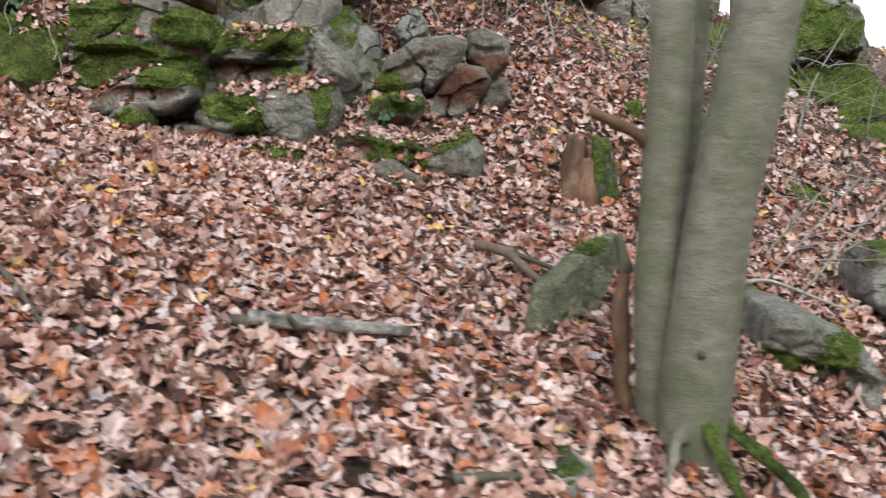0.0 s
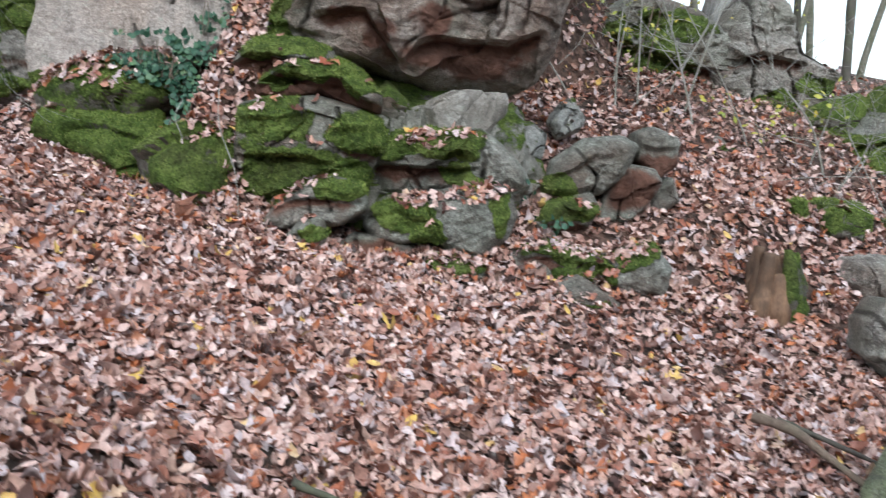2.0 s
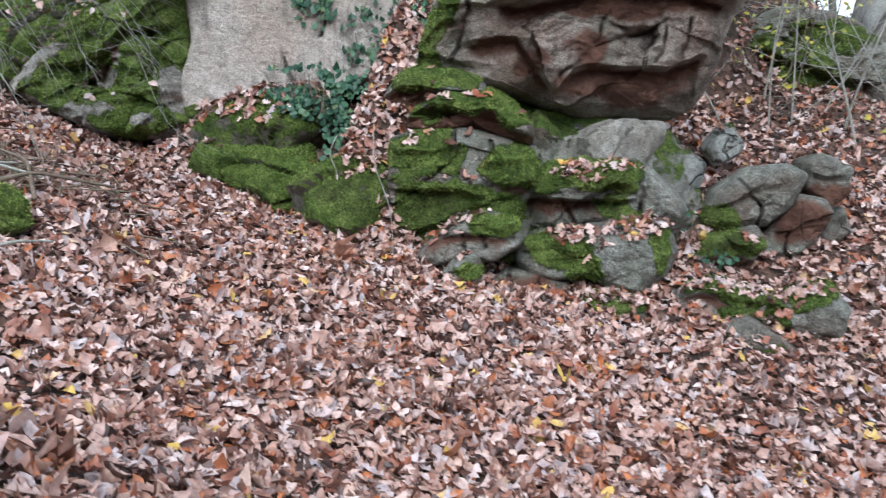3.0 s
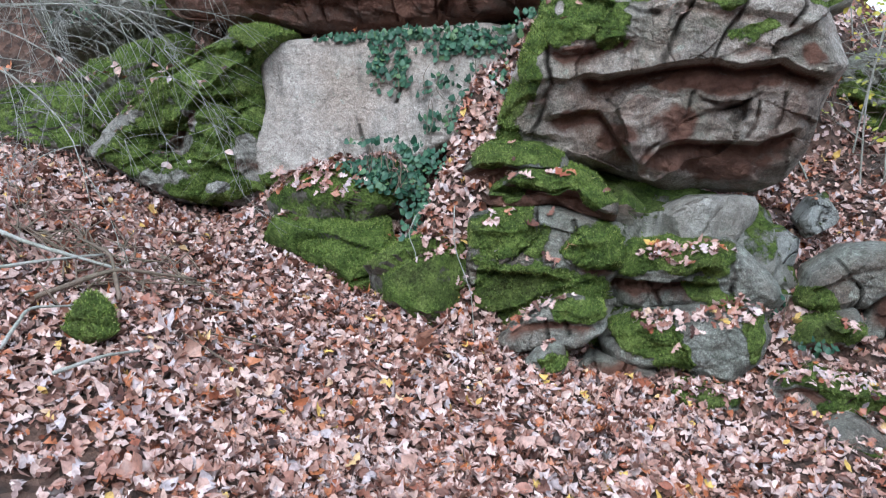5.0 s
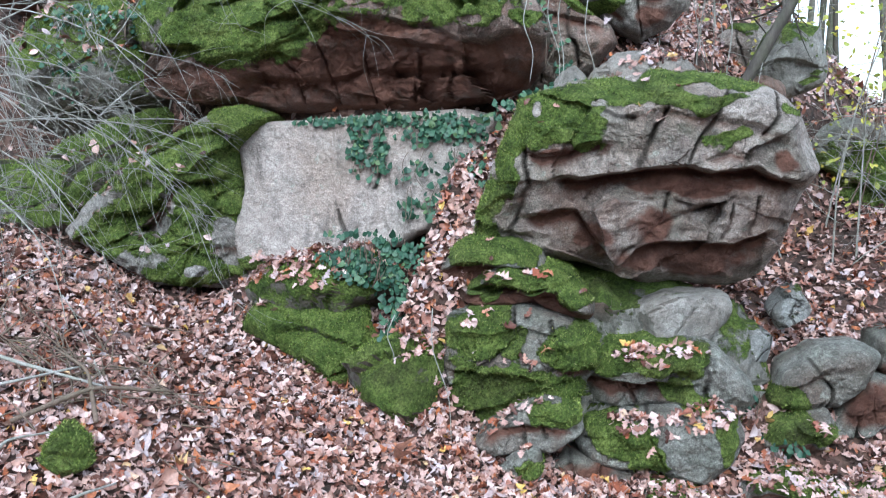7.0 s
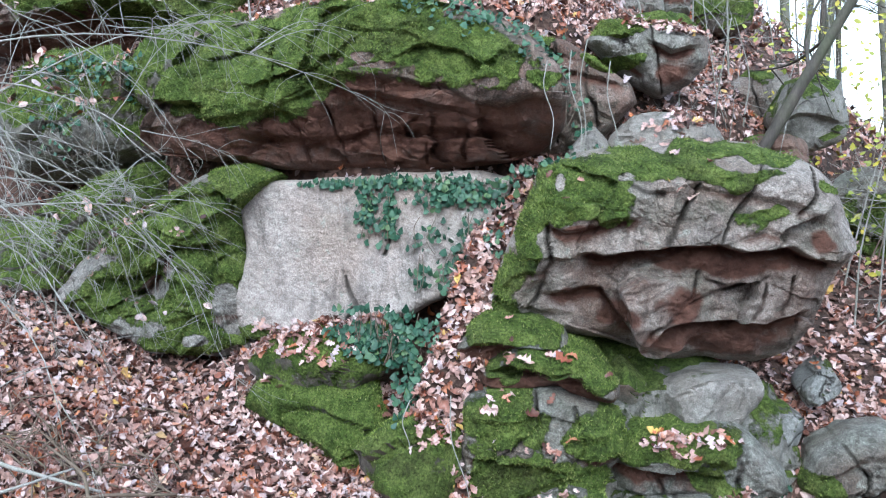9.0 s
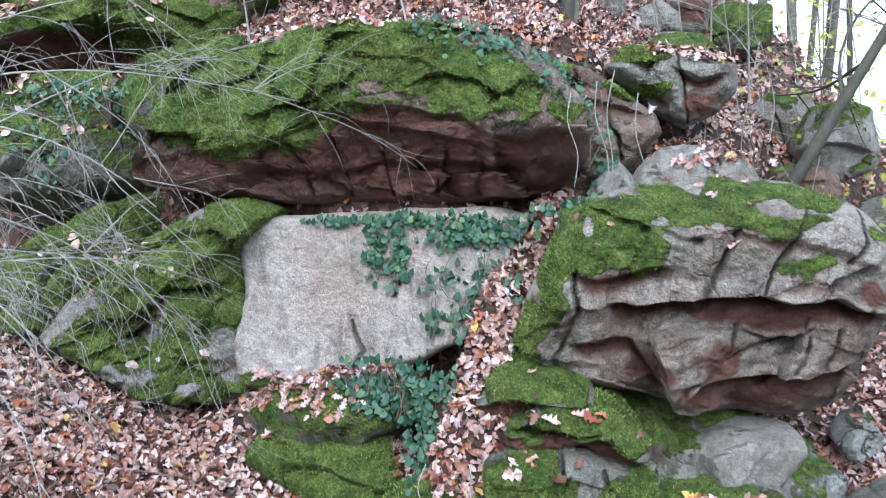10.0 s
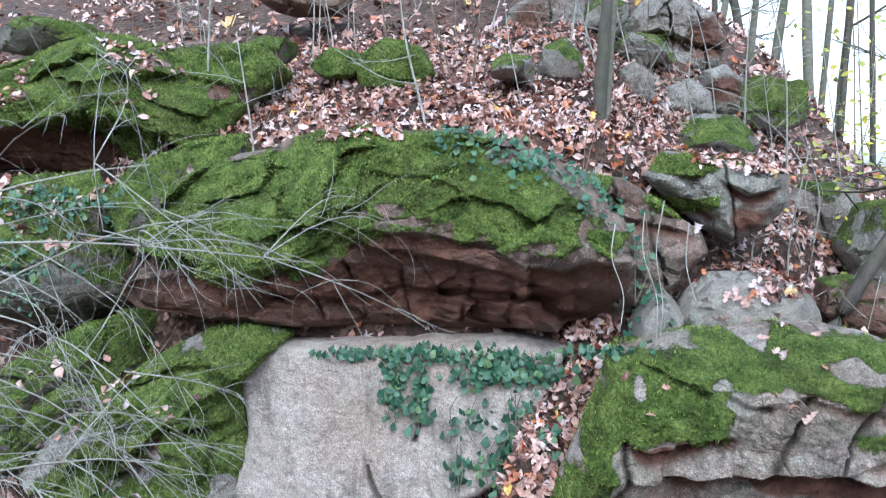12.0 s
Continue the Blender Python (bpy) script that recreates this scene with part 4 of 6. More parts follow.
crag("rock", 6.70, [(1.94, 1.61), (2.06, 1.89), (2.31, 2.13), (2.49, 2.36), (2.79, 2.41), (3.15, 2.33), (3.36, 1.43), (3.02, 1.20), (2.46, 1.53)],
     STACK_CRAG, 0.35, 0.60, 170, rim=0.20, label="mossy rock bank under brush",
     shelves=[([(1.92, 1.81), (2.25, 1.91), (2.68, 1.90), (3.10, 1.99)], 0.12, 0.12), ([(2.01, 1.62), (2.44, 1.64), (3.05, 1.56)], 0.10, 0.12)],
     moss=[(2.21, 1.85, 0.34, 0.12), (2.66, 2.15, 0.38, 0.21), (2.87, 1.69, 0.35, 0.21)],
     rust=[(2.52, 1.77, 0.26, 0.08)], rough=1.0)
crag("rock", 2.68, [(0.18, 0.80), (0.22, 0.93), (0.46, 1.04), (0.63, 1.06), (0.66, 1.01), (0.55, 0.83), (0.40, 0.73), (0.27, 0.73)],
     GREEN_CRAG, 0.04, 0.03, 180, rim=0.04, label="tilted grey-green slab stuck in the leaves",
     moss=[(0.42, 1.03, 0.09, 0.03)], rough=0.5, turn=45)
crag("rock", 3.00, [(1.06, 0.61), (1.09, 0.81), (1.18, 0.82), (1.34, 0.74), (1.48, 0.67), (1.57, 0.53), (1.51, 0.36), (1.34, 0.37), (1.15, 0.46)],
     STACK_CRAG, 0.18, 0.30, 181, rim=0.10, label="dark mossy boulder behind the twin tree",
     shelves=[([(1.02, 0.69), (1.16, 0.67), (1.30, 0.61), (1.48, 0.57)], 0.04, 0.07)],
     moss=[(1.19, 0.59, 0.14, 0.09), (1.40, 0.65, 0.08, 0.06)], rough=1.2)
rock("rock", pose(0.54, 6.90, 2.12, 45, 0, 0), [(-0.24, -0.01), (-0.11, 0.17), (0.11, 0.13), (0.24, -0.13), (-0.01, -0.16)],
     0.12, 0.30, GREY_ROCK, 165, "flat lichen-pale stone on the slope")
rock("rock", pose(2.00, 8.60, 3.07, 90, 0, 0), [(-0.37, -0.13), (-0.28, 0.35), (0.21, 0.41), (0.35, -0.07), (0.25, -0.28), (-0.14, -0.29)],
     0.40, 0.60, GREY_ROCK, 168, "pale crag top against the sky")
rock("rock", pose(2.26, 7.00, 2.01, 90, 0, 0), [(-0.42, -0.07), (-0.25, 0.15), (0.02, 0.24), (0.31, 0.11), (0.37, -0.18), (-0.04, -0.27)],
     0.30, 0.50, MOSSY, 169, "mossy ledge rock on the brushy bank", group="mossy bank rocks")
rock("rock", pose(2.31, 6.40, 1.65, 90, 0, 0), [(-0.36, 0.04), (-0.10, 0.24), (0.32, 0.19), (0.43, -0.12), (0.01, -0.21), (-0.29, -0.13)],
     0.25, 0.50, MOSSY, 171, "mossy step rock above the leaves", group="mossy bank rocks")
rock("rock", pose(3.05, 6.60, 1.65, 90, 0, 0), [(-0.39, 0.12), (0.02, 0.34), (0.48, 0.09), (0.17, -0.34), (-0.28, -0.22)],
     0.30, 0.50, FULL_MOSS, 172, "rounded moss-grown rock under brush", group="mossy bank rocks")
rock("rock", pose(3.22, 6.00, 1.37, 90, 0, 0), [(-0.42, 0.10), (-0.16, 0.30), (0.38, 0.14), (0.38, -0.29), (-0.19, -0.26)],
     0.30, 0.50, MOSSY, 173, "moss-topped boulder behind the beech", group="mossy bank rocks")
rock("rock", pose(1.69, 6.90, 1.79, 90, 0, 0), [(-0.28, -0.03), (-0.15, 0.12), (0.17, 0.08), (0.27, -0.05), (-0.00, -0.12)],
     0.15, 0.40, MOSSY, 174, "low dark mossy stone on the slope", group="mossy bank rocks")
rock("rock", pose(1.40, 5.10, 1.44, 90, 0, 0), [(-0.15, -0.07), (-0.09, 0.08), (0.04, 0.10), (0.11, 0.00), (0.09, -0.12)],
     0.10, 0.20, MOSSY, 175, "small moss-topped stone on the slope")
rock("rock", pose(1.86, 5.30, 1.34, 90, 0, 0), [(-0.18, -0.02), (-0.08, 0.11), (0.13, 0.06), (0.17, -0.06), (-0.04, -0.08)],
     0.14, 0.20, MOSSY, 176, "mossy stone among brush")
rock("rock", pose(1.16, 5.20, 1.51, 90, 0, 0), [(-0.05, -0.06), (-0.04, 0.05), (0.03, 0.07), (0.06, -0.06)],
     0.08, 0.20, FULL_MOSS, 177, "small round moss cushion on stone")

crag("rock", 4.80, [(1.20, 1.17), (1.26, 1.28), (1.48, 1.30), (1.56, 1.19), (1.54, 1.06), (1.30, 1.04)],
     CREST_CRAG, 0.14, 0.25, 178, rim=0.08, label="pale grey granite stone in leaves", rough=0.7)
crag("rock", 3.98, [(0.96, 0.96), (0.97, 1.11), (1.06, 1.22), (1.16, 1.14), (1.34, 0.89), (1.25, 0.80), (1.09, 0.83)],
     CREST_CRAG, 0.14, 0.25, 179, rim=0.08, label="pale pointed granite stone with moss foot",
     cracks=[[(0.99, 1.15), (1.11, 1.00), (1.17, 0.87)]],
     moss=[(1.17, 0.87, 0.10, 0.04)], rough=0.8)

# stones about the twin tree
rock("rock", pose(1.15, 3.10, 0.72, 90, 0, 0), [(-0.08, -0.01), (-0.04, 0.09), (0.05, 0.09), (0.07, -0.05), (-0.01, -0.12)],
     0.12, 0.20, GREY_ROCK, 182, "small grey stone behind the trunk")
rock("rock", pose(1.97, 3.70, 0.73, 90, 0, 0), [(-0.12, 0.05), (-0.08, 0.17), (0.12, 0.18), (0.22, -0.15), (-0.01, -0.18), (-0.12, -0.07)],
     0.20, 0.30, GREY_ROCK, 183, "grey granite stone at the brush edge")
rock("rock", pose(2.14, 5.00, 0.96, 90, 0, 0), [(-0.18, -0.06), (-0.19, 0.14), (0.01, 0.18), (0.19, 0.01), (0.20, -0.16), (-0.04, -0.12)],
     0.20, 0.30, FULL_MOSS, 184, "bright moss hump beyond the tree")
rock("rock", pose(1.47, 5.40, 1.44, 90, 0, 0), [(-0.25, -0.04), (-0.24, 0.10), (-0.06, 0.13), (0.23, 0.06), (0.30, -0.11), (0.02, -0.15)],
     0.20, 0.30, MOSSY, 185, "mossy stone seen past the trunk")
rock("rock", pose(2.93, 6.00, 1.20, 90, 0, 0), [(-0.47, -0.03), (-0.41, 0.20), (0.17, 0.32), (0.52, 0.01), (0.34, -0.27), (-0.14, -0.23)],
     0.40, 0.50, MOSSY, 186, "moss-draped rock on the brushy bank")
rock("rock", pose(0.27, 1.78, 0.63, 90, 0, 0), [(-0.09, -0.04), (-0.06, 0.05), (0.01, 0.07), (0.08, 0.02), (0.07, -0.05), (-0.00, -0.06)],
     0.07, 0.12, GREY_ROCK, 187, "small weathered stone half buried in leaves")
rock("rock", pose(0.00, 3.30, 0.88, 90, 0, 0), [(-0.13, -0.01), (-0.06, 0.03), (0.08, 0.02), (0.12, -0.01), (-0.01, -0.04)],
     0.08, 0.15, GREY_ROCK, 188, "flat stone nearly buried in leaves")
rock("rock", pose(-3.20, 3.28, 1.80, 90, 0, 0), [(-0.10, -0.07), (-0.09, 0.01), (0.01, 0.13), (0.08, 0.06), (0.11, -0.04), (-0.00, -0.09)],
     0.09, 0.12, FULL_MOSS, 189, "pointed moss-covered stone in leaves", box=0.9, cuts=2)

# rocks of the crest
crag("rock", 6.05, [(-1.41, 3.89), (-1.31, 4.02), (-1.10, 3.99), (-0.88, 3.96), (-0.70, 3.90), (-0.70, 3.75), (-0.82, 3.62), (-0.97, 3.54), (-1.13, 3.63), (-1.31, 3.78)],
     CREST_CRAG, 0.25, 0.50, 193, rim=0.15, label="dark angular granite boulder with moss", group="upper slope rocks",
     shelves=[([(-1.07, 3.88), (-0.93, 3.80), (-0.77, 3.84)], 0.08, 0.08), ([(-1.37, 3.84), (-1.20, 3.77), (-1.06, 3.67)], 0.06, 0.08)],
     cracks=[[(-1.05, 3.95), (-1.01, 3.79), (-0.98, 3.59)]],
     moss=[(-1.26, 3.95, 0.16, 0.07), (-0.99, 3.97, 0.16, 0.03), (-1.22, 3.76, 0.11, 0.04)],
     rust=[(-0.93, 3.70, 0.13, 0.08)])
crag("rock", 7.50, [(-0.37, 3.69), (-0.19, 3.84), (0.08, 3.83), (0.19, 3.65), (0.14, 3.39), (-0.02, 3.25), (-0.26, 3.36)],
     CREST_CRAG, 0.30, 0.50, 192, rim=0.20, label="smooth grey granite block on the slope", group="upper slope rocks",
     cracks=[[(-0.20, 3.82), (-0.15, 3.54), (-0.07, 3.28)]],
     moss=[(-0.17, 3.82, 0.18, 0.05)], rough=0.6)
crag("rock", 8.60, [(-1.40, 4.80), (-1.33, 5.07), (-1.12, 5.29), (-0.81, 5.21), (-0.61, 5.10), (-0.52, 4.88), (-0.58, 4.68), (-0.75, 4.58), (-1.01, 4.58), (-1.28, 4.67)],
     CREST_CRAG, 0.35, 0.50, 195, rim=0.15, label="tall brown granite block on the crest", group="upper slope rocks",
     shelves=[([(-1.35, 4.91), (-1.09, 4.95), (-0.58, 4.81)], 0.10, 0.10)],
     cracks=[[(-1.01, 5.16), (-0.95, 4.60)], [(-0.80, 5.16), (-0.70, 4.64)]],
     moss=[(-1.18, 4.89, 0.21, 0.05)],
     rust=[(-0.71, 4.90, 0.21, 0.21)])
crag("rock", 7.50, [(-1.49, 4.29), (-1.45, 4.58), (-1.34, 4.64), (-1.20, 4.54), (-1.19, 4.35), (-1.30, 4.25)],
     CREST_CRAG, 0.20, 0.40, 194, rim=0.12, label="pale grey granite block between stems", group="upper slope rocks", rough=0.6)
crag("rock", 7.70, [(-1.16, 4.29), (-1.09, 4.48), (-0.92, 4.54), (-0.79, 4.44), (-0.77, 4.28), (-0.97, 4.22)],
     CREST_CRAG, 0.20, 0.40, 196, rim=0.12, label="round grey granite stone", group="upper slope rocks", rough=0.6)
crag("rock", 7.90, [(-0.80, 4.29), (-0.82, 4.61), (-0.67, 4.66), (-0.54, 4.55), (-0.56, 4.31), (-0.70, 4.26)],
     CREST_CRAG, 0.20, 0.40, 197, rim=0.12, label="brown granite stone on the crest", group="upper slope rocks",
     rust=[(-0.70, 4.46, 0.15, 0.16)], rough=0.8)
crag("rock", 8.30, [(-2.31, 4.83), (-2.22, 5.13), (-1.96, 5.29), (-1.66, 5.24), (-1.59, 4.94), (-1.65, 4.69), (-1.96, 4.60), (-2.22, 4.67)],
     CREST_CRAG, 0.30, 0.40, 206, rim=0.15, label="craggy grey rock behind the leaf terrace", group="upper slope rocks",
     shelves=[([(-2.30, 4.94), (-1.96, 4.89), (-1.62, 4.97)], 0.08, 0.08)],
     cracks=[[(-1.92, 5.23), (-1.87, 4.64)]],
     moss=[(-1.83, 4.78, 0.17, 0.08)],
     rust=[(-2.05, 5.02, 0.17, 0.13)])
crag("rock", 7.60, [(-1.28, 4.07), (-1.17, 4.24), (-0.91, 4.30), (-0.64, 4.28), (-0.49, 4.10), (-0.52, 3.91), (-0.82, 3.87), (-1.12, 3.91)],
     CREST_CRAG, 0.25, 0.50, 192, rim=0.15, label="mossy crag bank on the crest", group="upper slope rocks",
     shelves=[([(-1.25, 4.07), (-0.92, 4.08), (-0.55, 4.03)], 0.06, 0.08)],
     moss=[(-0.88, 4.16, 0.37, 0.11)],
     rust=[(-1.14, 4.03, 0.15, 0.08)])

# rocks of the upper slope
rock("rock", pose(-1.40, 5.42, 3.25, 90, 0, 0), [(-0.15, -0.08), (-0.09, 0.02), (0.03, 0.14), (0.12, 0.03), (0.09, -0.10)],
     0.16, 0.30, PALE_ROCK, 190, "pale granite knob behind the boulder", group="upper slope rocks")
rock("rock", pose(-0.96, 5.55, 3.26, 90, 0, 0), [(-0.36, -0.15), (-0.31, 0.04), (-0.19, 0.18), (0.01, 0.19), (0.19, 0.13), (0.32, -0.02), (0.39, -0.15), (-0.07, -0.22)],
     0.26, 0.40, PALE_ROCK, 191, "pale grey granite dome behind the boulder", group="upper slope rocks")
rock("rock", pose(-0.27, 8.20, 4.39, 90, 0, 0), [(-0.24, -0.19), (-0.21, 0.15), (-0.01, 0.27), (0.23, 0.14), (0.23, -0.15), (0.01, -0.23)],
     0.35, 0.40, MOSSY, 198, "moss-topped stone on the crest", group="upper slope rocks")
rock("rock", pose(-1.23, 8.00, 4.77, 90, 0, 0), [(-0.23, 0.00), (-0.15, 0.12), (0.18, 0.08), (0.26, -0.08), (-0.06, -0.12)],
     0.30, 0.40, HALF_MOSS, 199, "grey stone with moss edge", group="upper slope rocks")
rock("rock", pose(-2.82, 6.70, 4.54, 90, 0, 0), [(-0.26, -0.14), (-0.20, 0.06), (-0.05, 0.16), (0.14, 0.12), (0.23, -0.04), (0.13, -0.16)],
     0.25, 0.30, FULL_MOSS, 200, "round moss-covered hump on the leaf terrace", group="upper slope rocks")
rock("rock", pose(-3.17, 6.70, 4.54, 90, 0, 0), [(-0.22, -0.02), (-0.04, 0.11), (0.17, 0.07), (0.15, -0.06), (-0.05, -0.09)],
     0.20, 0.30, FULL_MOSS, 201, "low moss hummock among brush stems", group="upper slope rocks")
rock("rock", pose(-3.69, 6.90, 4.68, 90, 0, 0), [(-0.25, -0.06), (-0.05, 0.09), (0.17, 0.05), (0.13, -0.09)],
     0.20, 0.30, MOSSY, 202, "mossy stone in terrace leaves", group="upper slope rocks")
rock("rock", pose(-5.26, 7.00, 4.79, 90, 0, 0), [(-0.43, -0.06), (-0.13, 0.14), (0.31, 0.10), (0.34, -0.06), (-0.10, -0.12)],
     0.30, 0.40, MOSSY, 203, "mossy rock ledge high on the slope", group="upper slope rocks")
rock("rock", pose(-2.11, 6.50, 4.50, 90, 0, 0), [(-0.19, -0.05), (-0.06, 0.08), (0.13, 0.06), (0.12, -0.08)],
     0.16, 0.30, HALF_MOSS, 204, "grey mossy stone under ivy", group="upper slope rocks")
rock("rock", pose(-3.77, 8.00, 5.21, 90, 0, 0), [(-0.44, 0.03), (-0.08, 0.14), (0.36, 0.05), (0.32, -0.12), (-0.17, -0.11)],
     0.30, 0.40, BROWN_ROCK, 205, "dark rock outcrop above the leaf terrace", group="upper slope rocks")
rock("rock", pose(-1.50, 8.20, 5.04, 90, 0, 0), [(-0.20, -0.11), (-0.12, 0.14), (0.13, 0.22), (0.22, -0.07), (-0.03, -0.19)],
     0.30, 0.40, HALF_MOSS, 207, "mossy crag high on the slope", group="upper slope rocks")
rock("rock", pose(-1.83, 6.90, 4.56, 90, 0, 0), [(-0.15, -0.05), (-0.10, 0.10), (0.02, 0.15), (0.12, 0.05), (0.15, -0.12), (-0.04, -0.12)],
     0.20, 0.30, HALF_MOSS, 208, "mossy stone on the terrace", group="upper slope rocks")
rock("rock", pose(-0.24, 6.30, 3.17, 90, 0, 0), [(-0.22, -0.10), (-0.17, 0.15), (0.00, 0.18), (0.20, 0.12), (0.22, -0.15), (-0.04, -0.19)],
     0.20, 0.40, BROWN_ROCK, 209, "brown stone below a leaning trunk", group="upper slope rocks")
rock("rock", pose(0.06, 6.80, 3.48, 90, 0, 0), [(-0.26, -0.06), (-0.11, 0.24), (0.17, 0.27), (0.25, -0.16), (-0.05, -0.30)],
     0.25, 0.40, HALF_MOSS, 210, "grey mossy rock on the brushy bank", group="upper slope rocks")
rock("rock", pose(-0.91, 7.00, 4.08, 90, 0, 0), [(-0.33, -0.10), (-0.13, 0.11), (0.11, 0.14), (0.25, -0.03), (0.09, -0.13)],
     0.25, 0.40, MOSSY, 211, "mossy ledge among brush", group="upper slope rocks")


# ---- wood, leaves, twigs: materials ----
def bark_material(name, a, b_col, algae, ring=0.0, scale=1.0):
    m, t, b = nodes_of(name, 0.75)
    g = t.nodes.new("ShaderNodeNewGeometry").outputs["Position"]
    mp = t.nodes.new("ShaderNodeMapping")
    mp.inputs["Scale"].default_value = (1.0, 1.0, 2.2 if ring else 0.35)
    link(t, g, mp.inputs["Vector"])
    n1 = tex_noise(t, 14.0 * scale, 7, 0.65, mp.outputs[0], 0.3)
    n2 = tex_noise(t, 5.0 * scale, 6, 0.6, g, 0.4)
    n3 = tex_noise(t, 90.0 * scale, 4, 0.65, mp.outputs[0])
    col = mixc(t, ramp(t, n1, [(0.35, grey(0)), (0.65, grey(1))]), a, b_col)
    col = mixc(t, ramp(t, n2, [(0.42, grey(0)), (0.66, grey(0.75))]), col, algae)
    if ring:
        mp2 = t.nodes.new("ShaderNodeMapping")
        mp2.inputs["Scale"].default_value = (3.0, 3.0, 26.0)
        link(t, g, mp2.inputs["Vector"])
        col = mixc(t, ramp(t, tex_noise(t, 2.0, 4, 0.6, mp2.outputs[0], 0.5), [(0.62, grey(0)), (0.70, grey(ring))]), col, (0.07, 0.06, 0.045))
    col = mixc(t, 0.2 if ring else 0.5, col, ramp(t, n3, [(0.3, grey(0.25)), (0.7, grey(0.75))]), "OVERLAY")
    link(t, col, b.inputs["Base Color"])
    bump(t, b, calc(t, "ADD", n1, calc(t, "MULTIPLY", n3, 0.6)), 0.6, 0.008)
    return m


BEECH = bark_material("beech_bark", (0.12, 0.115, 0.088), (0.225, 0.21, 0.17), (0.085, 0.098, 0.045), 0.4)
DARK_BARK = bark_material("dark_bark", (0.05, 0.042, 0.036), (0.10, 0.085, 0.07), (0.07, 0.08, 0.04))
GREY_TWIG = bark_material("grey_twig_bark", (0.28, 0.265, 0.24), (0.45, 0.43, 0.40), (0.24, 0.25, 0.19), 0.0, 3.0)
BROWN_TWIG = bark_material("brown_twig_bark", (0.11, 0.075, 0.055), (0.22, 0.16, 0.12), (0.14, 0.12, 0.08), 0.0, 3.0)
ROTTEN = bark_material("rotten_wood", (0.10, 0.055, 0.032), (0.23, 0.13, 0.075), (0.07, 0.045, 0.03))
BIRCH = bark_material("birch_bark", (0.04, 0.035, 0.03), (0.48, 0.46, 0.43), (0.035, 0.03, 0.027), 0.9, 2.0)


def leaf_material(name, stops, rough=0.5, fleck=0.35, sheen=0.3):
    m, t, b = nodes_of(name, rough)
    g = t.nodes.new("ShaderNodeNewGeometry")
    oi = t.nodes.new("ShaderNodeObjectInfo")
    pick = calc(t, "FRACT", calc(t, "ADD", g.outputs["Random Per Island"], oi.outputs["Random"]))
    col = ramp(t, pick, stops)
    n = tex_noise(t, 55.0, 5, 0.65, g.outputs["Position"])
    col = mixc(t, fleck, col, ramp(t, n, [(0.3, grey(0.12)), (0.5, grey(0.5)), (0.72, grey(0.85))]), "OVERLAY")
    link(t, col, b.inputs["Base Color"])
    b.inputs["Specular IOR Level"].default_value = sheen
    bump(t, b, tex_noise(t, 160.0, 3, 0.6, g.outputs["Position"]), 0.3, 0.003)
    return m


LITTER = leaf_material("fallen_leaf", [(0.0, (0.035, 0.018, 0.015)), (0.09, (0.11, 0.045, 0.032)), (0.19, (0.27, 0.13, 0.095)), (0.33, (0.46, 0.285, 0.24)), (0.45, (0.58, 0.405, 0.36)),
                                       (0.55, (0.64, 0.48, 0.44)), (0.63, (0.46, 0.385, 0.395)), (0.73, (0.40, 0.22, 0.175)), (0.80, (0.26, 0.085, 0.05)), (0.86, (0.43, 0.15, 0.06)), (0.90, (0.42, 0.24, 0.185)), (0.985, (0.55, 0.38, 0.32)), (0.995, (0.58, 0.38, 0.10))], 0.34, 0.55, 0.4)
IVY_LEAF = leaf_material("ivy_leaf", [(0.0, (0.018, 0.055, 0.032)), (0.5, (0.04, 0.10, 0.06)), (0.85, (0.075, 0.15, 0.085)), (1.0, (0.11, 0.17, 0.07))], 0.4)
YELLOW_LEAF = leaf_material("yellow_green_leaf", [(0.0, (0.22, 0.26, 0.05)), (0.5, (0.34, 0.36, 0.07)), (1.0, (0.50, 0.40, 0.05))], 0.5)


# ---- swept wood ----
def sweep(points, radii, seg=10, knobs=0.06, seed=0):
    """Vertices and triangles of a round stem through the points."""
    p = np.array(points, float)
    d = np.gradient(p, axis=0)
    d /= np.linalg.norm(d, axis=1)[:, None] + 1e-9
    ref = np.where(np.abs(d[:, 2:3]) > 0.9, np.array([[1.0, 0, 0]]), np.array([[0, 0, 1.0]]))
    a = np.cross(d, ref)
    a /= np.linalg.norm(a, axis=1)[:, None] + 1e-9
    b = np.cross(d, a)
    th = np.linspace(0, 2 * np.pi, seg, endpoint=False)
    ring = a[:, None] * np.cos(th)[None, :, None] + b[:, None] * np.sin(th)[None, :, None]
    r = np.array(radii, float)[:, None, None]
    v = (p[:, None] + ring * r).reshape(-1, 3)
    if knobs:
        rr = np.repeat(np.array(radii, float), seg)
        v = v + ring.reshape(-1, 3) * (fbm(v / np.maximum(rr.mean(), 0.004) * 0.35, 2, seed) * knobs * rr)[:, None]
    n = len(p)
    k = np.arange(n * seg).reshape(n, seg)
    q = np.stack([k[:-1], np.roll(k[:-1], -1, 1), np.roll(k[1:], -1, 1), k[1:]], -1).reshape(-1, 4)
    f = np.concatenate([q[:, [0, 1, 2]], q[:, [0, 2, 3]]])
    caps = [(k[e][0], k[e][i], k[e][i + 1]) if e else (k[e][0], k[e][i + 1], k[e][i]) for e in (0, -1) for i in range(1, seg - 1)]
    return v, np.concatenate([f, np.array(caps)])


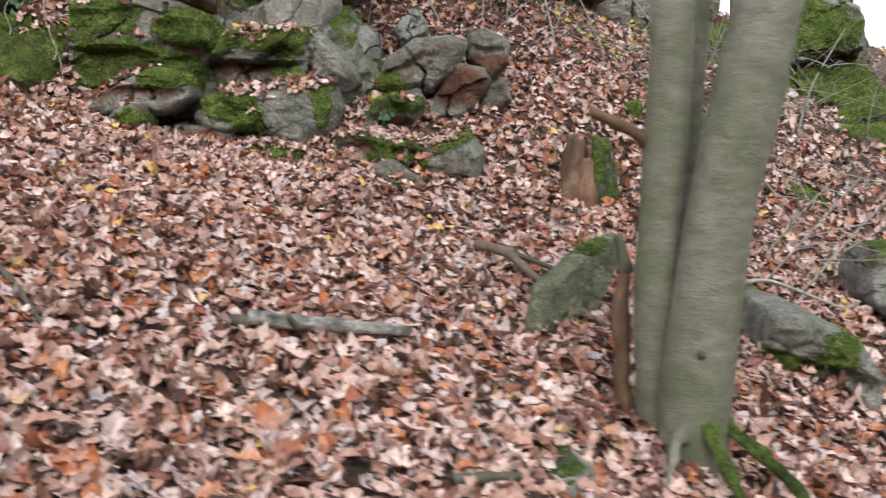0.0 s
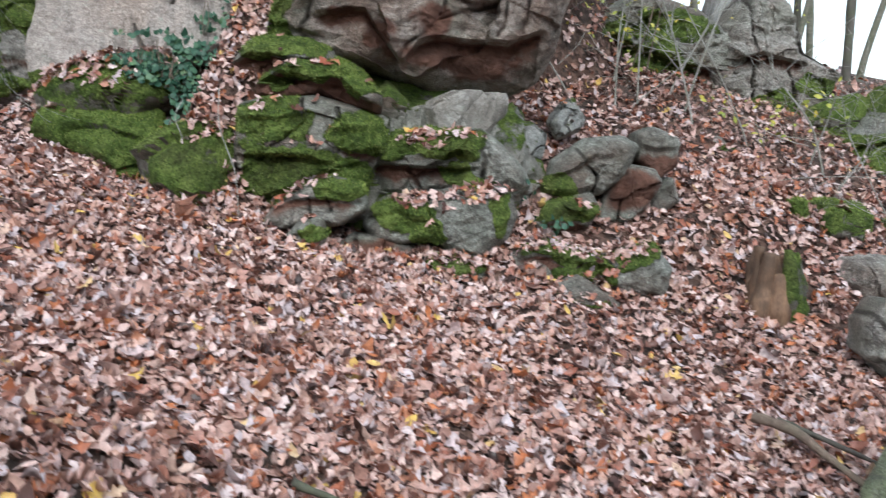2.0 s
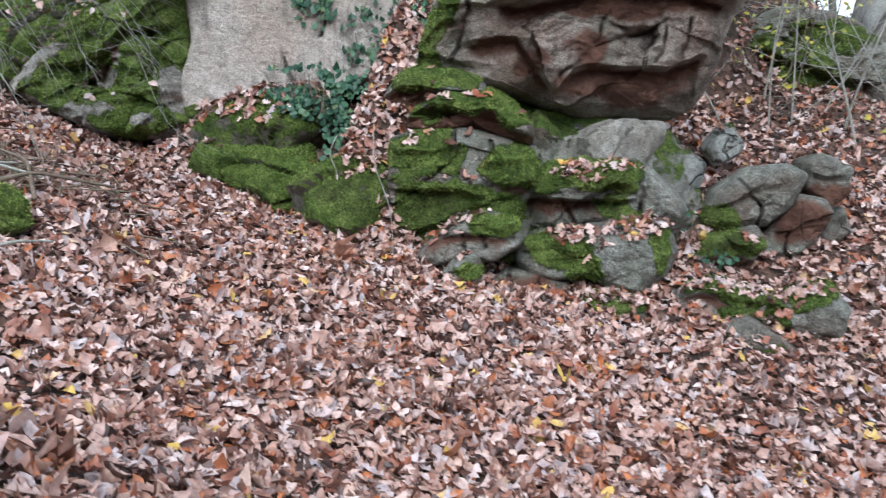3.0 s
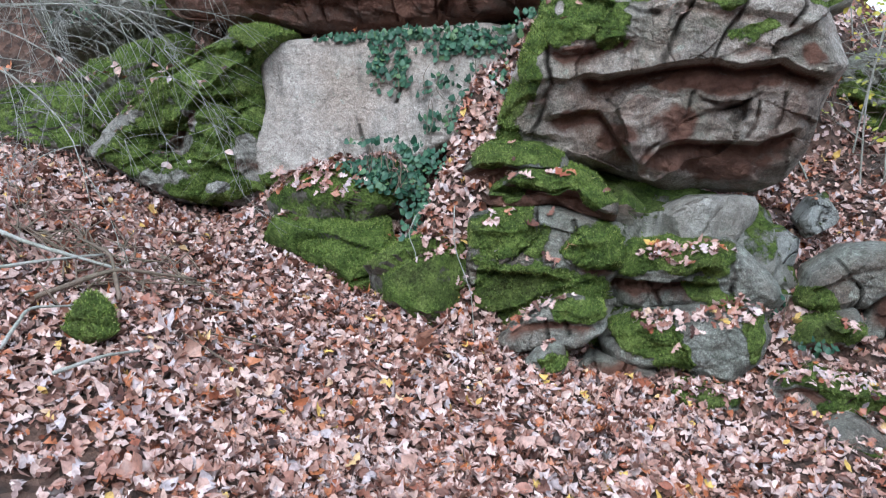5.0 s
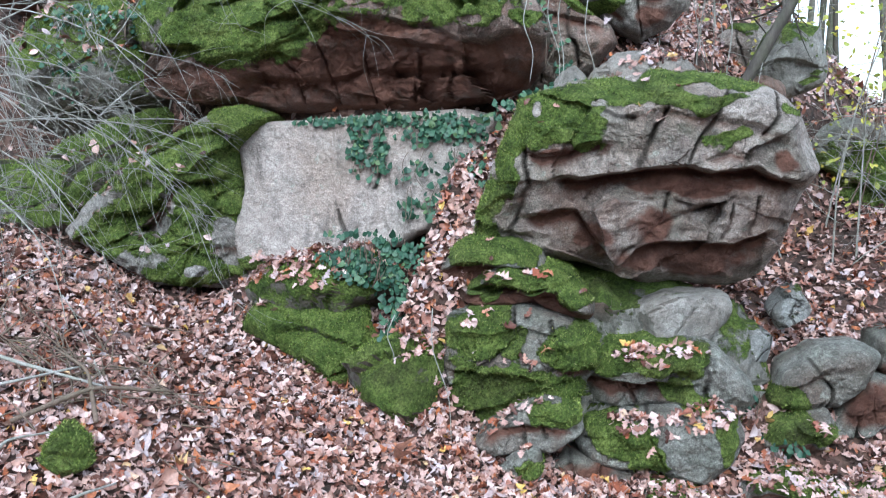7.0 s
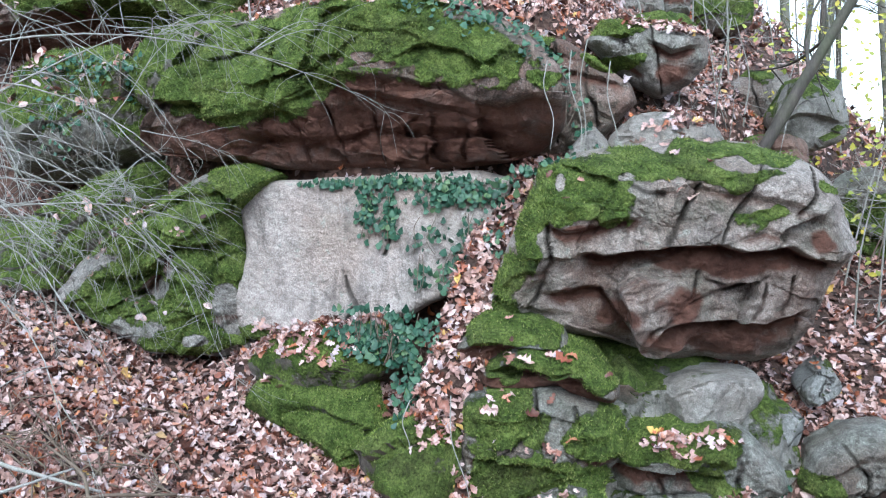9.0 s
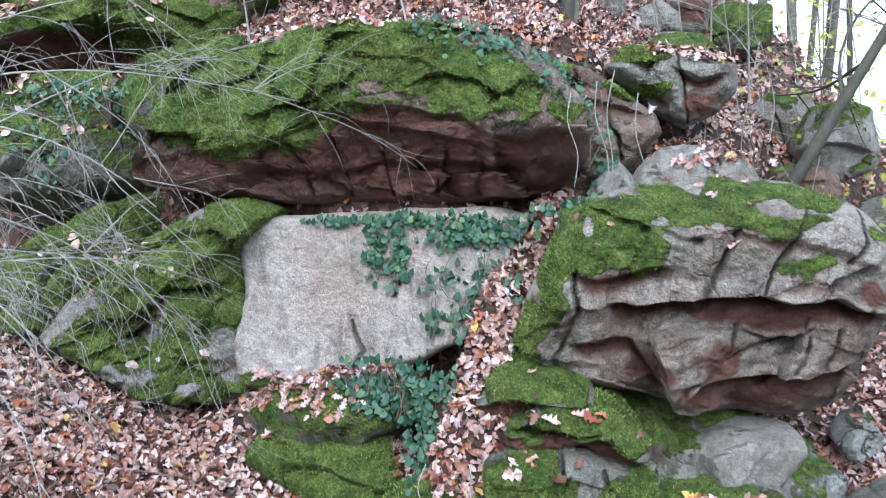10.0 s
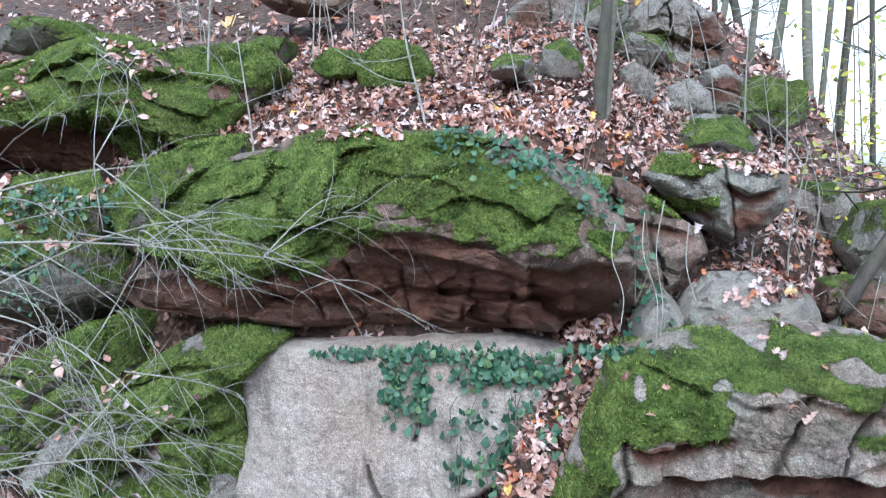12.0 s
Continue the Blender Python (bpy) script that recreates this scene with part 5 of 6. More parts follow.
def smooth_line(points, n):
    p = np.array(points, float)
    s = np.concatenate([[0], np.cumsum(np.linalg.norm(np.diff(p, axis=0), axis=1))])
    u = np.linspace(0, s[-1], n)
    out = np.stack([np.interp(u, s, p[:, k]) for k in range(3)], 1)
    for _ in range(max(2, n // 8)):
        out[1:-1] = (out[:-2] + 2 * out[1:-1] + out[2:]) / 4
    return out


def join(pieces):
    vs, fs, n = [], [], 0
    for v, f in pieces:
        vs.append(v), fs.append(f + n)
        n += len(v)
    return np.concatenate(vs), np.concatenate(fs)


def wood(name, points, r0, r1, material, parent=None, label="", category="", seg=12, n=24, knobs=0.08, seed=0, group="", power=1.0):
    line = smooth_line(points, n)
    rad = r1 + (r0 - r1) * (1 - np.linspace(0, 1, n)) ** power
    v, f = sweep(line, rad, seg, knobs, seed)
    ob = new(name, mesh_from(name, v, f, material))
    if parent is not None:
        ob.parent = parent
        ob.matrix_basis = parent.matrix_basis.inverted()
        tagged(ob, label)
    else:
        tagged(ob, label, category, group)
    return ob


def thing(name, at, label, category, group=""):
    return tagged(set_at(new(name), at), label, category, group)


def set_at(ob, at):
    ob.matrix_basis = pose(*at)
    return ob


def part(name, vf, material, parent, label="", smooth_shade=True):
    ob = new(name, mesh_from(name, vf[0], vf[1], material, smooth_shade))
    ob.parent = parent
    ob.matrix_basis = parent.matrix_basis.inverted()
    return tagged(ob, label)


def spray(start, aim, length, radius, rng, depth=2, droop=0.15, kids=6, wander=0.25, seg=5):
    """A branch with side twigs, as a list of swept pieces."""
    n = 9
    d = np.array(aim, float)
    d /= np.linalg.norm(d)
    pts = [np.array(start, float)]
    for _ in range(n):
        d = d + rng.normal(size=3) * wander * 0.35 + np.array([0, 0, -droop * 0.22])
        d /= np.linalg.norm(d)
        pts.append(pts[-1] + d * length / n)
    pts = np.array(pts)
    out = [sweep(smooth_line(pts, 9), np.linspace(radius, radius * 0.3, 9), seg, 0.0)]
    if depth > 0:
        for _ in range(kids):
            i = rng.integers(2, n)
            base = pts[i + 1] - pts[i]
            base /= np.linalg.norm(base)
            side = base + rng.normal(size=3) * 0.7
            out += spray(pts[i], side, length * rng.uniform(0.25, 0.55), radius * 0.5, rng, depth - 1, droop, max(2, kids - 2), wander, 3)
    return out


# ---- the twin beech ----
beech = thing("beech_tree", (0.62, 2.0, 0.62), "grey-green smooth twin-stemmed beech with mossy roots", "tree")
wood("trunk", [(0.61, 1.98, 0.45), (0.615, 1.98, 0.62), (0.605, 2.0, 0.80), (0.62, 2.0, 0.95), (0.645, 2.0, 1.2), (0.70, 2.01, 1.45), (0.77, 2.02, 1.72), (0.9, 2.1, 2.6), (1.05, 2.2, 4.2), (1.1, 2.3, 7.5)],
     0.084, 0.045, BEECH, beech, seg=28, n=70, knobs=0.10, seed=3)
wood("side_trunk", [(0.555, 2.07, 0.55), (0.535, 2.08, 0.80), (0.53, 2.09, 1.0), (0.545, 2.1, 1.25), (0.555, 2.11, 1.5), (0.565, 2.12, 1.72), (0.55, 2.2, 2.8), (0.4, 2.3, 4.5), (0.3, 2.3, 7.2)],
     0.056, 0.035, BEECH, beech, "slimmer grey stem", seg=24, n=70, knobs=0.10, seed=5)
wood("back_trunk", [(0.63, 2.16, 0.6), (0.62, 2.18, 1.1), (0.635, 2.2, 1.5), (0.65, 2.22, 1.8), (0.68, 2.35, 3.2), (0.75, 2.5, 6.5)], 0.032, 0.022, BEECH, beech, "pale thin stem", seg=18, n=50, seed=6)
wood("dead_limb", [(0.565, 2.13, 1.30), (0.51, 2.11, 1.36), (0.47, 2.09, 1.395), (0.42, 2.06, 1.415), (0.35, 2.03, 1.445)], 0.018, 0.011, ROTTEN, beech, "broken brown dead limb", seg=12, n=20, knobs=0.25)
wood("knot", [(0.60, 1.925, 0.885), (0.60, 1.905, 0.885)], 0.012, 0.009, DARK_BARK, beech, "dark branch scar", seg=10, n=3)
for k, (ex, ey, ez, r) in enumerate([(0.655, 1.78, 0.60, 0.030), (0.80, 1.84, 0.60, 0.026), (0.53, 1.85, 0.70, 0.03), (0.74, 2.12, 0.66, 0.03)]):
    wood("root", [(0.61 + 0.25 * (ex - 0.61), 2.0 + 0.25 * (ey - 2.0), 0.72), (0.61 + 0.5 * (ex - 0.61), 2.0 + 0.5 * (ey - 2.0), 0.68), (ex, ey, ez), (ex + 0.4 * (ex - 0.61), ey + 0.4 * (ey - 2.0), ez - 0.1)],
         r * 0.85, r * 0.25, FULL_MOSS if k < 2 else BEECH, beech, "mossy root" if k < 2 else "", seg=16, n=24, knobs=0.5, seed=30 + k)
rng = np.random.default_rng(8)
for start, aim in [((1.02, 2.18, 3.9), (0.8, -0.3, 0.8)), ((0.42, 2.3, 4.3), (-0.8, 0.2, 0.8)), ((1.08, 2.28, 5.6), (0.5, 0.8, 0.9))]:
    part("limb", join(spray(start, aim, 1.8, 0.022, rng, 2, 0.0)), BEECH, beech)
dead_stem = thing("dead_stem", (0.475, 2.15, 0.75), "short brown dead stem standing beside the beech", "dead stem")
wood("stem", [(0.475, 2.15, 0.62), (0.468, 2.15, 0.82), (0.458, 2.15, 0.95), (0.462, 2.14, 1.05)], 0.024, 0.020, ROTTEN, dead_stem, seg=14, n=24, knobs=0.35, seed=9)
wood("broken_top", [(0.462, 2.14, 1.04), (0.452, 2.13, 1.11), (0.44, 2.13, 1.135)], 0.021, 0.010, DARK_BARK, dead_stem, "dark splintered top", seg=12, n=12, knobs=0.6, seed=10)


# ---- stump, log, sticks ----
stump = thing("tree_stump", (0.76, 4.5, 1.05), "rotten brown tree stump with split sides and moss", "stump")
rng = np.random.default_rng(21)
for k in range(11):
    a = k * 2 * math.pi / 11
    h, w = rng.uniform(0.14, 0.30), rng.uniform(0.05, 0.07)
    cx, cy = 0.76 + 0.105 * math.cos(a), 4.5 + 0.085 * math.sin(a)
    mossy = k in (0, 9, 10)
    wood("shard", [(cx + 0.03 * math.cos(a), cy, 0.95), (cx, cy, 1.08), (cx, cy, 1.08 + h * 0.6), (cx - 0.02 * math.cos(a), cy, 1.08 + h)], w * 1.2, w * 0.45, MOSSY if mossy else ROTTEN, stump,
         "mossy shard" if mossy else "", seg=12, n=20, knobs=0.55, seed=50 + k)
wood("core", [(0.76, 4.5, 0.95), (0.755, 4.5, 1.22)], 0.10, 0.07, DARK_BARK, stump, "dark hollow core", seg=14, n=12, knobs=0.4)
log = thing("fallen_log", (-0.34, 2.3, 0.85), "short white-barked birch branch lying on leaves", "log")
def on_ground(points, lift=0.045):
    return [(x, y, float(ground_z(np.array([x]), np.array([y]))[0]) + lift + h) for x, y, h in points]


wood("stem", on_ground([(-0.49, 2.08, 0.01), (-0.36, 2.13, 0.0), (-0.22, 2.17, 0.0), (-0.09, 2.22, 0.0)], 0.055), 0.022, 0.014, BIRCH, log, seg=14, n=30, knobs=0.2, seed=4)
wood("snapped_end", on_ground([(-0.53, 2.07, 0.01), (-0.485, 2.08, 0.01)], 0.04), 0.014, 0.022, DARK_BARK, log, "dark rotten end", seg=10, n=6, knobs=0.5)
wood("side_stub", on_ground([(-0.37, 2.12, 0.0), (-0.39, 2.08, 0.05)], 0.045), 0.012, 0.007, DARK_BARK, log, seg=8, n=5)
for k, (pts, r, mat, lab) in enumerate([
        ([(0.12, 3.0, 0.05), (0.22, 2.9, 0.07), (0.33, 2.75, 0.02), (0.5, 2.6, 0.0)], 0.018, BROWN_TWIG, "brown broken branch beside a tilted slab"),
        ([(0.22, 3.05, 0.04), (0.38, 2.9, 0.03), (0.60, 2.85, 0.01)], 0.012, DARK_BARK, "dark twisted branch in the leaves"),
        ([(-1.28, 2.17, 0.0), (-1.14, 2.12, 0.01), (-1.04, 2.03, 0.0), (-0.93, 1.92, -0.02)], 0.011, DARK_BARK, "long dark stick half under leaves"),
        ([(0.02, 1.66, -0.01), (0.1, 1.68, 0.0), (0.18, 1.72, -0.02)], 0.014, DARK_BARK, "dark rotting stick in leaf mould"),
        ([(-4.2, 3.75, 0.03), (-3.7, 3.65, 0.07), (-3.3, 3.72, 0.05)], 0.013, GREY_TWIG, "grey brushwood stick on the leaf mound"),
        ([(-3.5, 3.4, 0.0), (-3.28, 3.62, 0.10), (-3.05, 3.85, 0.05)], 0.012, BROWN_TWIG, "brown stick propped over brushwood"),
        ([(-3.75, 3.35, 0.03), (-3.55, 3.55, 0.09), (-3.45, 3.8, 0.05)], 0.009, GREY_TWIG, "thin grey stick in a brush heap"),
        ([(-3.2, 3.5, 0.03), (-3.35, 3.7, 0.12), (-3.6, 3.85, 0.06)], 0.010, BROWN_TWIG, "curved brown stick in a brush heap"),
        ([(-3.12, 2.95, 0.02), (-3.02, 3.1, 0.04), (-2.98, 3.25, 0.01)], 0.008, GREY_TWIG, "pale thin stick standing in leaves"),
        ([(-3.35, 3.0, 0.0), (-3.38, 3.2, 0.06), (-3.3, 3.4, 0.02)], 0.008, GREY_TWIG, "pale forked twig on leaves"),
        ([(1.0, 3.2, 0.02), (1.3, 3.35, 0.08), (1.6, 3.3, 0.05)], 0.010, GREY_TWIG, "grey fallen twig near brush")]):
    wood("stick", on_ground(pts), r, r * 0.5, mat, None, lab, "stick", seg=8, n=18, knobs=0.25, seed=70 + k)
rng = np.random.default_rng(31)
heap = []
for _ in range(130):
    a = rng.uniform(0, np.pi)
    x, y = rng.normal(-3.6, 0.34), rng.normal(3.78, 0.2)
    L = rng.uniform(0.08, 0.3)
    heap.append(sweep(smooth_line(on_ground([(x, y, 0.0), (x + L * math.cos(a), y + L * math.sin(a) * 0.6, rng.uniform(0.0, 0.09))]), 5), np.linspace(0.005, 0.002, 5), 5, 0))
v, f = join(heap)
tagged(new("brush_heap", mesh_from("brush_heap", v, f, BROWN_TWIG)), "tangle of brown dry twigs on leaf litter", "brushwood", kind="stuff")

# ---- bare drooping branches of the bush beside the cliff ----
rng = np.random.default_rng(12)
bush = thing("bare_bush", (-4.45, 3.7, 2.2), "leafless grey bush with drooping fine twigs", "bush")
wood("stem", [(-4.45, 3.7, 2.0), (-4.5, 3.72, 2.7), (-4.35, 3.75, 3.3), (-4.1, 3.8, 3.7)], 0.03, 0.015, GREY_TWIG, bush, seg=8)
for k in range(13):
    s = (-4.35 + rng.uniform(-0.1, 0.25), 3.75 + rng.uniform(-0.25, 0.3), 3.1 + rng.uniform(-0.2, 0.65))
    part("branch", join(spray(s, (1.0, rng.uniform(-0.15, 0.25), rng.uniform(-0.1, 0.45)), rng.uniform(1.1, 1.8), 0.0055, rng, 2, 0.5, 9, 0.55)), GREY_TWIG, bush)

# ---- trees and saplings of the upper slope ----
def tree(at, top, r, label, material, rng, limbs=5, n_twigs=5, reach=1.6, group="trees on the slope"):
    t = thing("tree", at, label, "tree", group)
    a, b = np.array(at, float), np.array(top, float)
    a0 = a - (0, 0, 0.3)
    bend = (a + b) / 2 + np.append(rng.normal(size=2) * 0.04 * np.linalg.norm(b - a), 0)
    wood("trunk", [a0, a, bend, b], r, r * 0.35, material, t, seg=12, n=30, knobs=0.15, seed=int(rng.integers(900)))
    for _ in range(limbs):
        s = a + (b - a) * rng.uniform(0.25, 0.95)
        aim = np.append(rng.normal(size=2), rng.uniform(0.1, 0.9))
        part("limb", join(spray(s, aim, reach * rng.uniform(0.5, 1), r * 0.3, rng, 2, -0.05, n_twigs, 0.35)), material, t)
    return t


rng = np.random.default_rng(77)
tree((-1.63, 6.4, 4.2), (-1.55, 6.6, 7.5), 0.042, "slender dark tree rising from the leaf terrace", DARK_BARK, rng, 5)
tree((-1.59, 6.5, 4.2), (-1.2, 6.6, 7.2), 0.03, "slender grey tree leaning beside its twin", BEECH, rng, 4)
tree((-0.46, 6.1, 3.05), (0.75, 6.1, 5.2), 0.045, "dark leaning tree with moss on its foot", DARK_BARK, rng, 5)
for x, y, dx, r in [(0.55, 13, -0.5, 0.10), (1.06, 13.5, 0.5, 0.10), (1.45, 13, 0.1, 0.12), (2.1, 14, 0.3, 0.09), (2.8, 13, -0.2, 0.10), (3.4, 11, 0.3, 0.07), (3.8, 11.4, 0, 0.08),
                    (4.1, 11, 0.4, 0.10), (4.46, 11.5, 0.4, 0.08), (4.75, 11, 0.7, 0.10), (5.4, 12, 0.3, 0.10), (-0.6, 15, 0.3, 0.12), (-1.8, 13, 0.2, 0.1), (-3.5, 12, -0.3, 0.12), (-5.5, 11, 0.2, 0.1), (6.3, 14, 0.3, 0.12), (3.0, 17, 0.2, 0.14), (5.0, 18, 0.2, 0.14), (1.2, 19, 0.3, 0.14), (0.2, 11, 0.1, 0.06), (1.7, 11.5, -0.2, 0.06), (2.4, 16, 0.1, 0.1),
                    (0.0, 18, -0.2, 0.14), (3.6, 14, -0.1, 0.09), (4.4, 15, 0.2, 0.11), (1.9, 22, 0.1, 0.16), (-2.6, 16, 0.1, 0.12), (-4.4, 14, 0.1, 0.12), (5.9, 17, -0.2, 0.13)]:
    z = float(ground_z(np.array([x]), np.array([y]))[0])
    tree((x, y, z), (x + dx * 3, y, z + 8), r * 0.6, "bare grey woodland tree against the pale sky", DARK_BARK if int(x * 10) % 2 else BEECH, rng, 6, 6, 2.4, "far woodland trees")


def sapling(at, top, r, label, material, rng, twigs=5, length=0.6, droop=0.0, group="saplings"):
    s = thing("sapling", at, label, "sapling", group)
    a, b = np.array(at, float), np.array(top, float)
    line = [a - (0, 0, 0.1), a, (a + b) / 2 + rng.normal(size=3) * 0.05, b]
    wood("stem", line, r, r * 0.4, material, s, seg=6, n=14, knobs=0.1)
    for _ in range(twigs):
        st_ = a + (b - a) * rng.uniform(0.2, 1)
        part("twig", join(spray(st_, np.append(rng.normal(size=2), rng.uniform(0.0, 0.8)), length * rng.uniform(0.4, 1), r * 0.4, rng, 1, droop, 4, 0.4, 4)), material, s)
    return s


def on_slope(x, y):
    return (x, y, float(ground_z(np.array([x]), np.array([y]))[0]))


for k in range(44):
    x, y = rng.uniform(-4.8, -0.8), rng.uniform(5.8, 8.2)
    a = on_slope(x, y)
    sapling(a, (x + rng.normal() * 0.2, y - 0.05, a[2] + rng.uniform(0.5, 1.5)), rng.uniform(0.004, 0.009), "thin leafless sapling growing from fallen leaves", GREY_TWIG if k % 2 else BROWN_TWIG, rng, 6, 0.6)
for k in range(20):
    x, y = rng.uniform(-0.9, 1.2), rng.uniform(5.9, 8.0)
    a = on_slope(x, y)
    sapling(a, (x + rng.normal() * 0.35, y - 0.1, a[2] + rng.uniform(0.7, 1.6)), rng.uniform(0.004, 0.010), "bare brushy sapling among the upper rocks", GREY_TWIG, rng, 7, 0.7)
for k in range(14):
    x, y = rng.uniform(1.3, 2.9), rng.uniform(3.4, 6.6)
    a = on_slope(x, y)
    sapling(a, (x + rng.normal() * 0.4, y - 0.1, a[2] + rng.uniform(0.4, 1.1)), rng.uniform(0.004, 0.009), "tangled bare brush sapling on the mossy bank", GREY_TWIG, rng, 8, 0.8, 0.1)

# ---- unseen wood added on the falling slope behind: closes the place, blocks low sky ----
rng = np.random.default_rng(303)
for k in range(26):
    a = rng.uniform(math.pi * 1.04, math.pi * 1.96)
    d = rng.uniform(5.5, 17)
    x, y = d * math.cos(a) - 0.5, d * math.sin(a)
    at = on_slope(x, y)
    tree(at, (x + rng.normal() * 0.8, y + rng.normal() * 0.8, at[2] + rng.uniform(9, 13)), rng.uniform(0.09, 0.2), "bare beech added unseen down the slope to block sky", BEECH if k % 2 else DARK_BARK, rng, 3, 3, 3.0, "woodland trees down the slope")


# ---- leaves ----
def leaf_shape(kind):
    """Stations along a leaf of length 1: left, middle and right edge."""
    if kind == "oak":
        w = [0.03, 0.20, 0.09, 0.32, 0.12, 0.36, 0.20, 0.05]
    elif kind == "beech":
        w = [0.02, 0.25, 0.33, 0.24, 0.02]
    else:
        w = [0.12, 0.46, 0.34, 0.22, 0.02]
    x = np.linspace(-0.5, 0.5, len(w))
    v = np.array([(a, s * b, 0.0) for a, b in zip(x, w) for s in (-1, 0, 1)])
    f = []
    for i in range(len(w) - 1):
        a = 3 * i
        f += [(a, a + 3, a + 1), (a + 1, a + 3, a + 4), (a + 1, a + 4, a + 2), (a + 2, a + 4, a + 5)]
    return v, np.array(f)


def leaf_cloud(kind, places, normals, sizes, rng, tilt=0.35, curl=0.35, spin=None):
    """All leaves of one kind as one array: each curled, turned at random and laid on its normal."""
    t, f = leaf_shape(kind)
    n = len(places)
    v = np.repeat(t[None], n, 0)
    c1, c2, fold = rng.normal(size=(3, n, 1)) * curl
    v[:, :, 2] = c1 * (v[:, :, 0] ** 2) * 1.6 + c2 * 2.0 * v[:, :, 1] ** 2 + 0.5 * np.abs(fold) * np.abs(v[:, :, 1]) + 0.12 * c2 * v[:, :, 0]
    v[:, :, 1] *= 1 - 0.25 * rng.random((n, 1))
    v[:, :, 1] += rng.normal(size=(n, 1)) * 0.2 * v[:, :, 0] ** 2
    v *= sizes[:, None, None]
    nn = normals + rng.normal(size=(n, 3)) * tilt
    nn /= np.linalg.norm(nn, axis=1)[:, None]
    r = rng.normal(size=(n, 3)) if spin is None else spin + rng.normal(size=(n, 3)) * 0.4
    ax = np.cross(nn, r)
    ax /= np.linalg.norm(ax, axis=1)[:, None]
    ay = np.cross(nn, ax)
    v = v[:, :, :1] * ax[:, None] + v[:, :, 1:2] * ay[:, None] + v[:, :, 2:] * nn[:, None]
    v += places[:, None]
    faces = (f[None] + (np.arange(n) * len(t))[:, None, None]).reshape(-1, 3)
    return v.reshape(-1, 3), faces


def ground_normals(x, y, e=0.06):
    gx_, gy_ = (ground_z(x + e, y) - ground_z(x - e, y)) / (2 * e), (ground_z(x, y + e) - ground_z(x, y - e)) / (2 * e)
    n = np.stack([-gx_, -gy_, np.ones_like(gx_)], 1)
    return n / np.linalg.norm(n, axis=1)[:, None]


def litter(count, x0, x1, y0, y1, size, rng, lift=0.03):
    x, y = rng.uniform(x0, x1, count) + rng.normal(size=count) * 0.2, rng.uniform(y0, y1, count) + rng.normal(size=count) * 0.2
    z = ground_z(x, y)
    n = ground_normals(x, y)
    heap_ = 0.5 + 0.5 * fbm(np.stack([x, y, 0 * x], 1) * 6, 2, 9)
    pos = np.stack([x, y, z], 1) + n * (0.004 + rng.random(count) ** 1.5 * lift * (0.5 + heap_))[:, None]
    s = size * np.clip(rng.normal(1, 0.26, count), 0.45, 1.7)
    half = count // 2
    return join([leaf_cloud("oak", pos[:half], n[:half], s[:half], rng, 0.45, 0.8), leaf_cloud("beech", pos[half:], n[half:], s[half:] * 0.82, rng, 0.42, 0.65)])


from mathutils.bvhtree import BVHTree

rng = np.random.default_rng(5)
clouds = [litter(20000, -2.6, 1.4, 1.2, 3.2, 0.054, rng), litter(21000, -4.9, -1.0, 2.6, 5.2, 0.055, rng), litter(14000, -1.2, 2.6, 3.0, 5.6, 0.056, rng),
          litter(3200, -2.3, -1.5, 4.5, 6.0, 0.056, rng), litter(6500, -0.9, 3.2, 5.4, 8.4, 0.064, rng), litter(10500, -5.0, -0.4, 5.7, 7.9, 0.056, rng), litter(3000, -7, 6, 8.2, 13, 0.11, rng),
          litter(3000, -3.5, 1.5, -0.8, 1.3, 0.07, rng), litter(4000, -9, 8, -5, 13, 0.10, rng)]

# leaves caught on the ledges of the rocks
vs, fs, n0 = [], [], 0
for ob in STONES:
    m = ob.parent.matrix_basis @ ob.matrix_basis if ob.parent else ob.matrix_basis
    me = ob.data
    co = np.empty(len(me.vertices) * 3, np.float32)
    me.vertices.foreach_get("co", co)
    co = co.reshape(-1, 3) @ np.array(m.to_3x3()).T + np.array(m.translation)
    tri = np.empty(len(me.polygons) * 3, np.int32)
    me.polygons.foreach_get("vertices", tri)
    vs.append(co), fs.append(tri.reshape(-1, 3) + n0)
    n0 += len(co)
solid = BVHTree.FromPolygons(np.concatenate(vs).tolist(), np.concatenate(fs).tolist())


def drop(count, x0, x1, y0, y1, need, dense, from_z=9.0):
    """Places where leaves dropped over the rocks come to rest, in drifts."""
    x, y = rng.uniform(x0, x1, count), rng.uniform(y0, y1, count)
    drift = fbm(np.stack([x, y, 0 * x], 1) * 2.2, 3, 4)
    p, nn = [], []
    gz = ground_z(x, y)
    for i in range(count):
        if drift[i] < dense:
            continue
        hit, nor, _, _ = solid.ray_cast(Vector((x[i], y[i], from_z)), Vector((0, 0, -1)))
        slab = -3.4 < x[i] < -1.85 and hit is not None and 2.38 < hit.z < 3.25 and hit.y > 4.95
        slab = slab or (hit is not None and -1.75 < x[i] < 0.1 and 2.3 < hit.z < 3.6 and hit.y < 5.35 and rng.random() > 0.06)
        slab = slab or (hit is not None and -4.2 < x[i] < -1.2 and 3.15 < hit.z < 4.05 and hit.y < 5.6)
        slab = slab or (hit is not None and -3.2 < x[i] < -2.2 and hit.y < 4.86 and hit.z < 2.12)
        slab = slab or (hit is not None and -4.3 < x[i] < -3.25 and hit.y < 5.5 and rng.random() > 0.15)
        if hit is not None and not slab and nor.z > need and hit.z > gz[i]:
            p.append(hit + nor * rng.uniform(0.004, 0.03)), nn.append(nor)
    return np.array(p), np.array(nn)


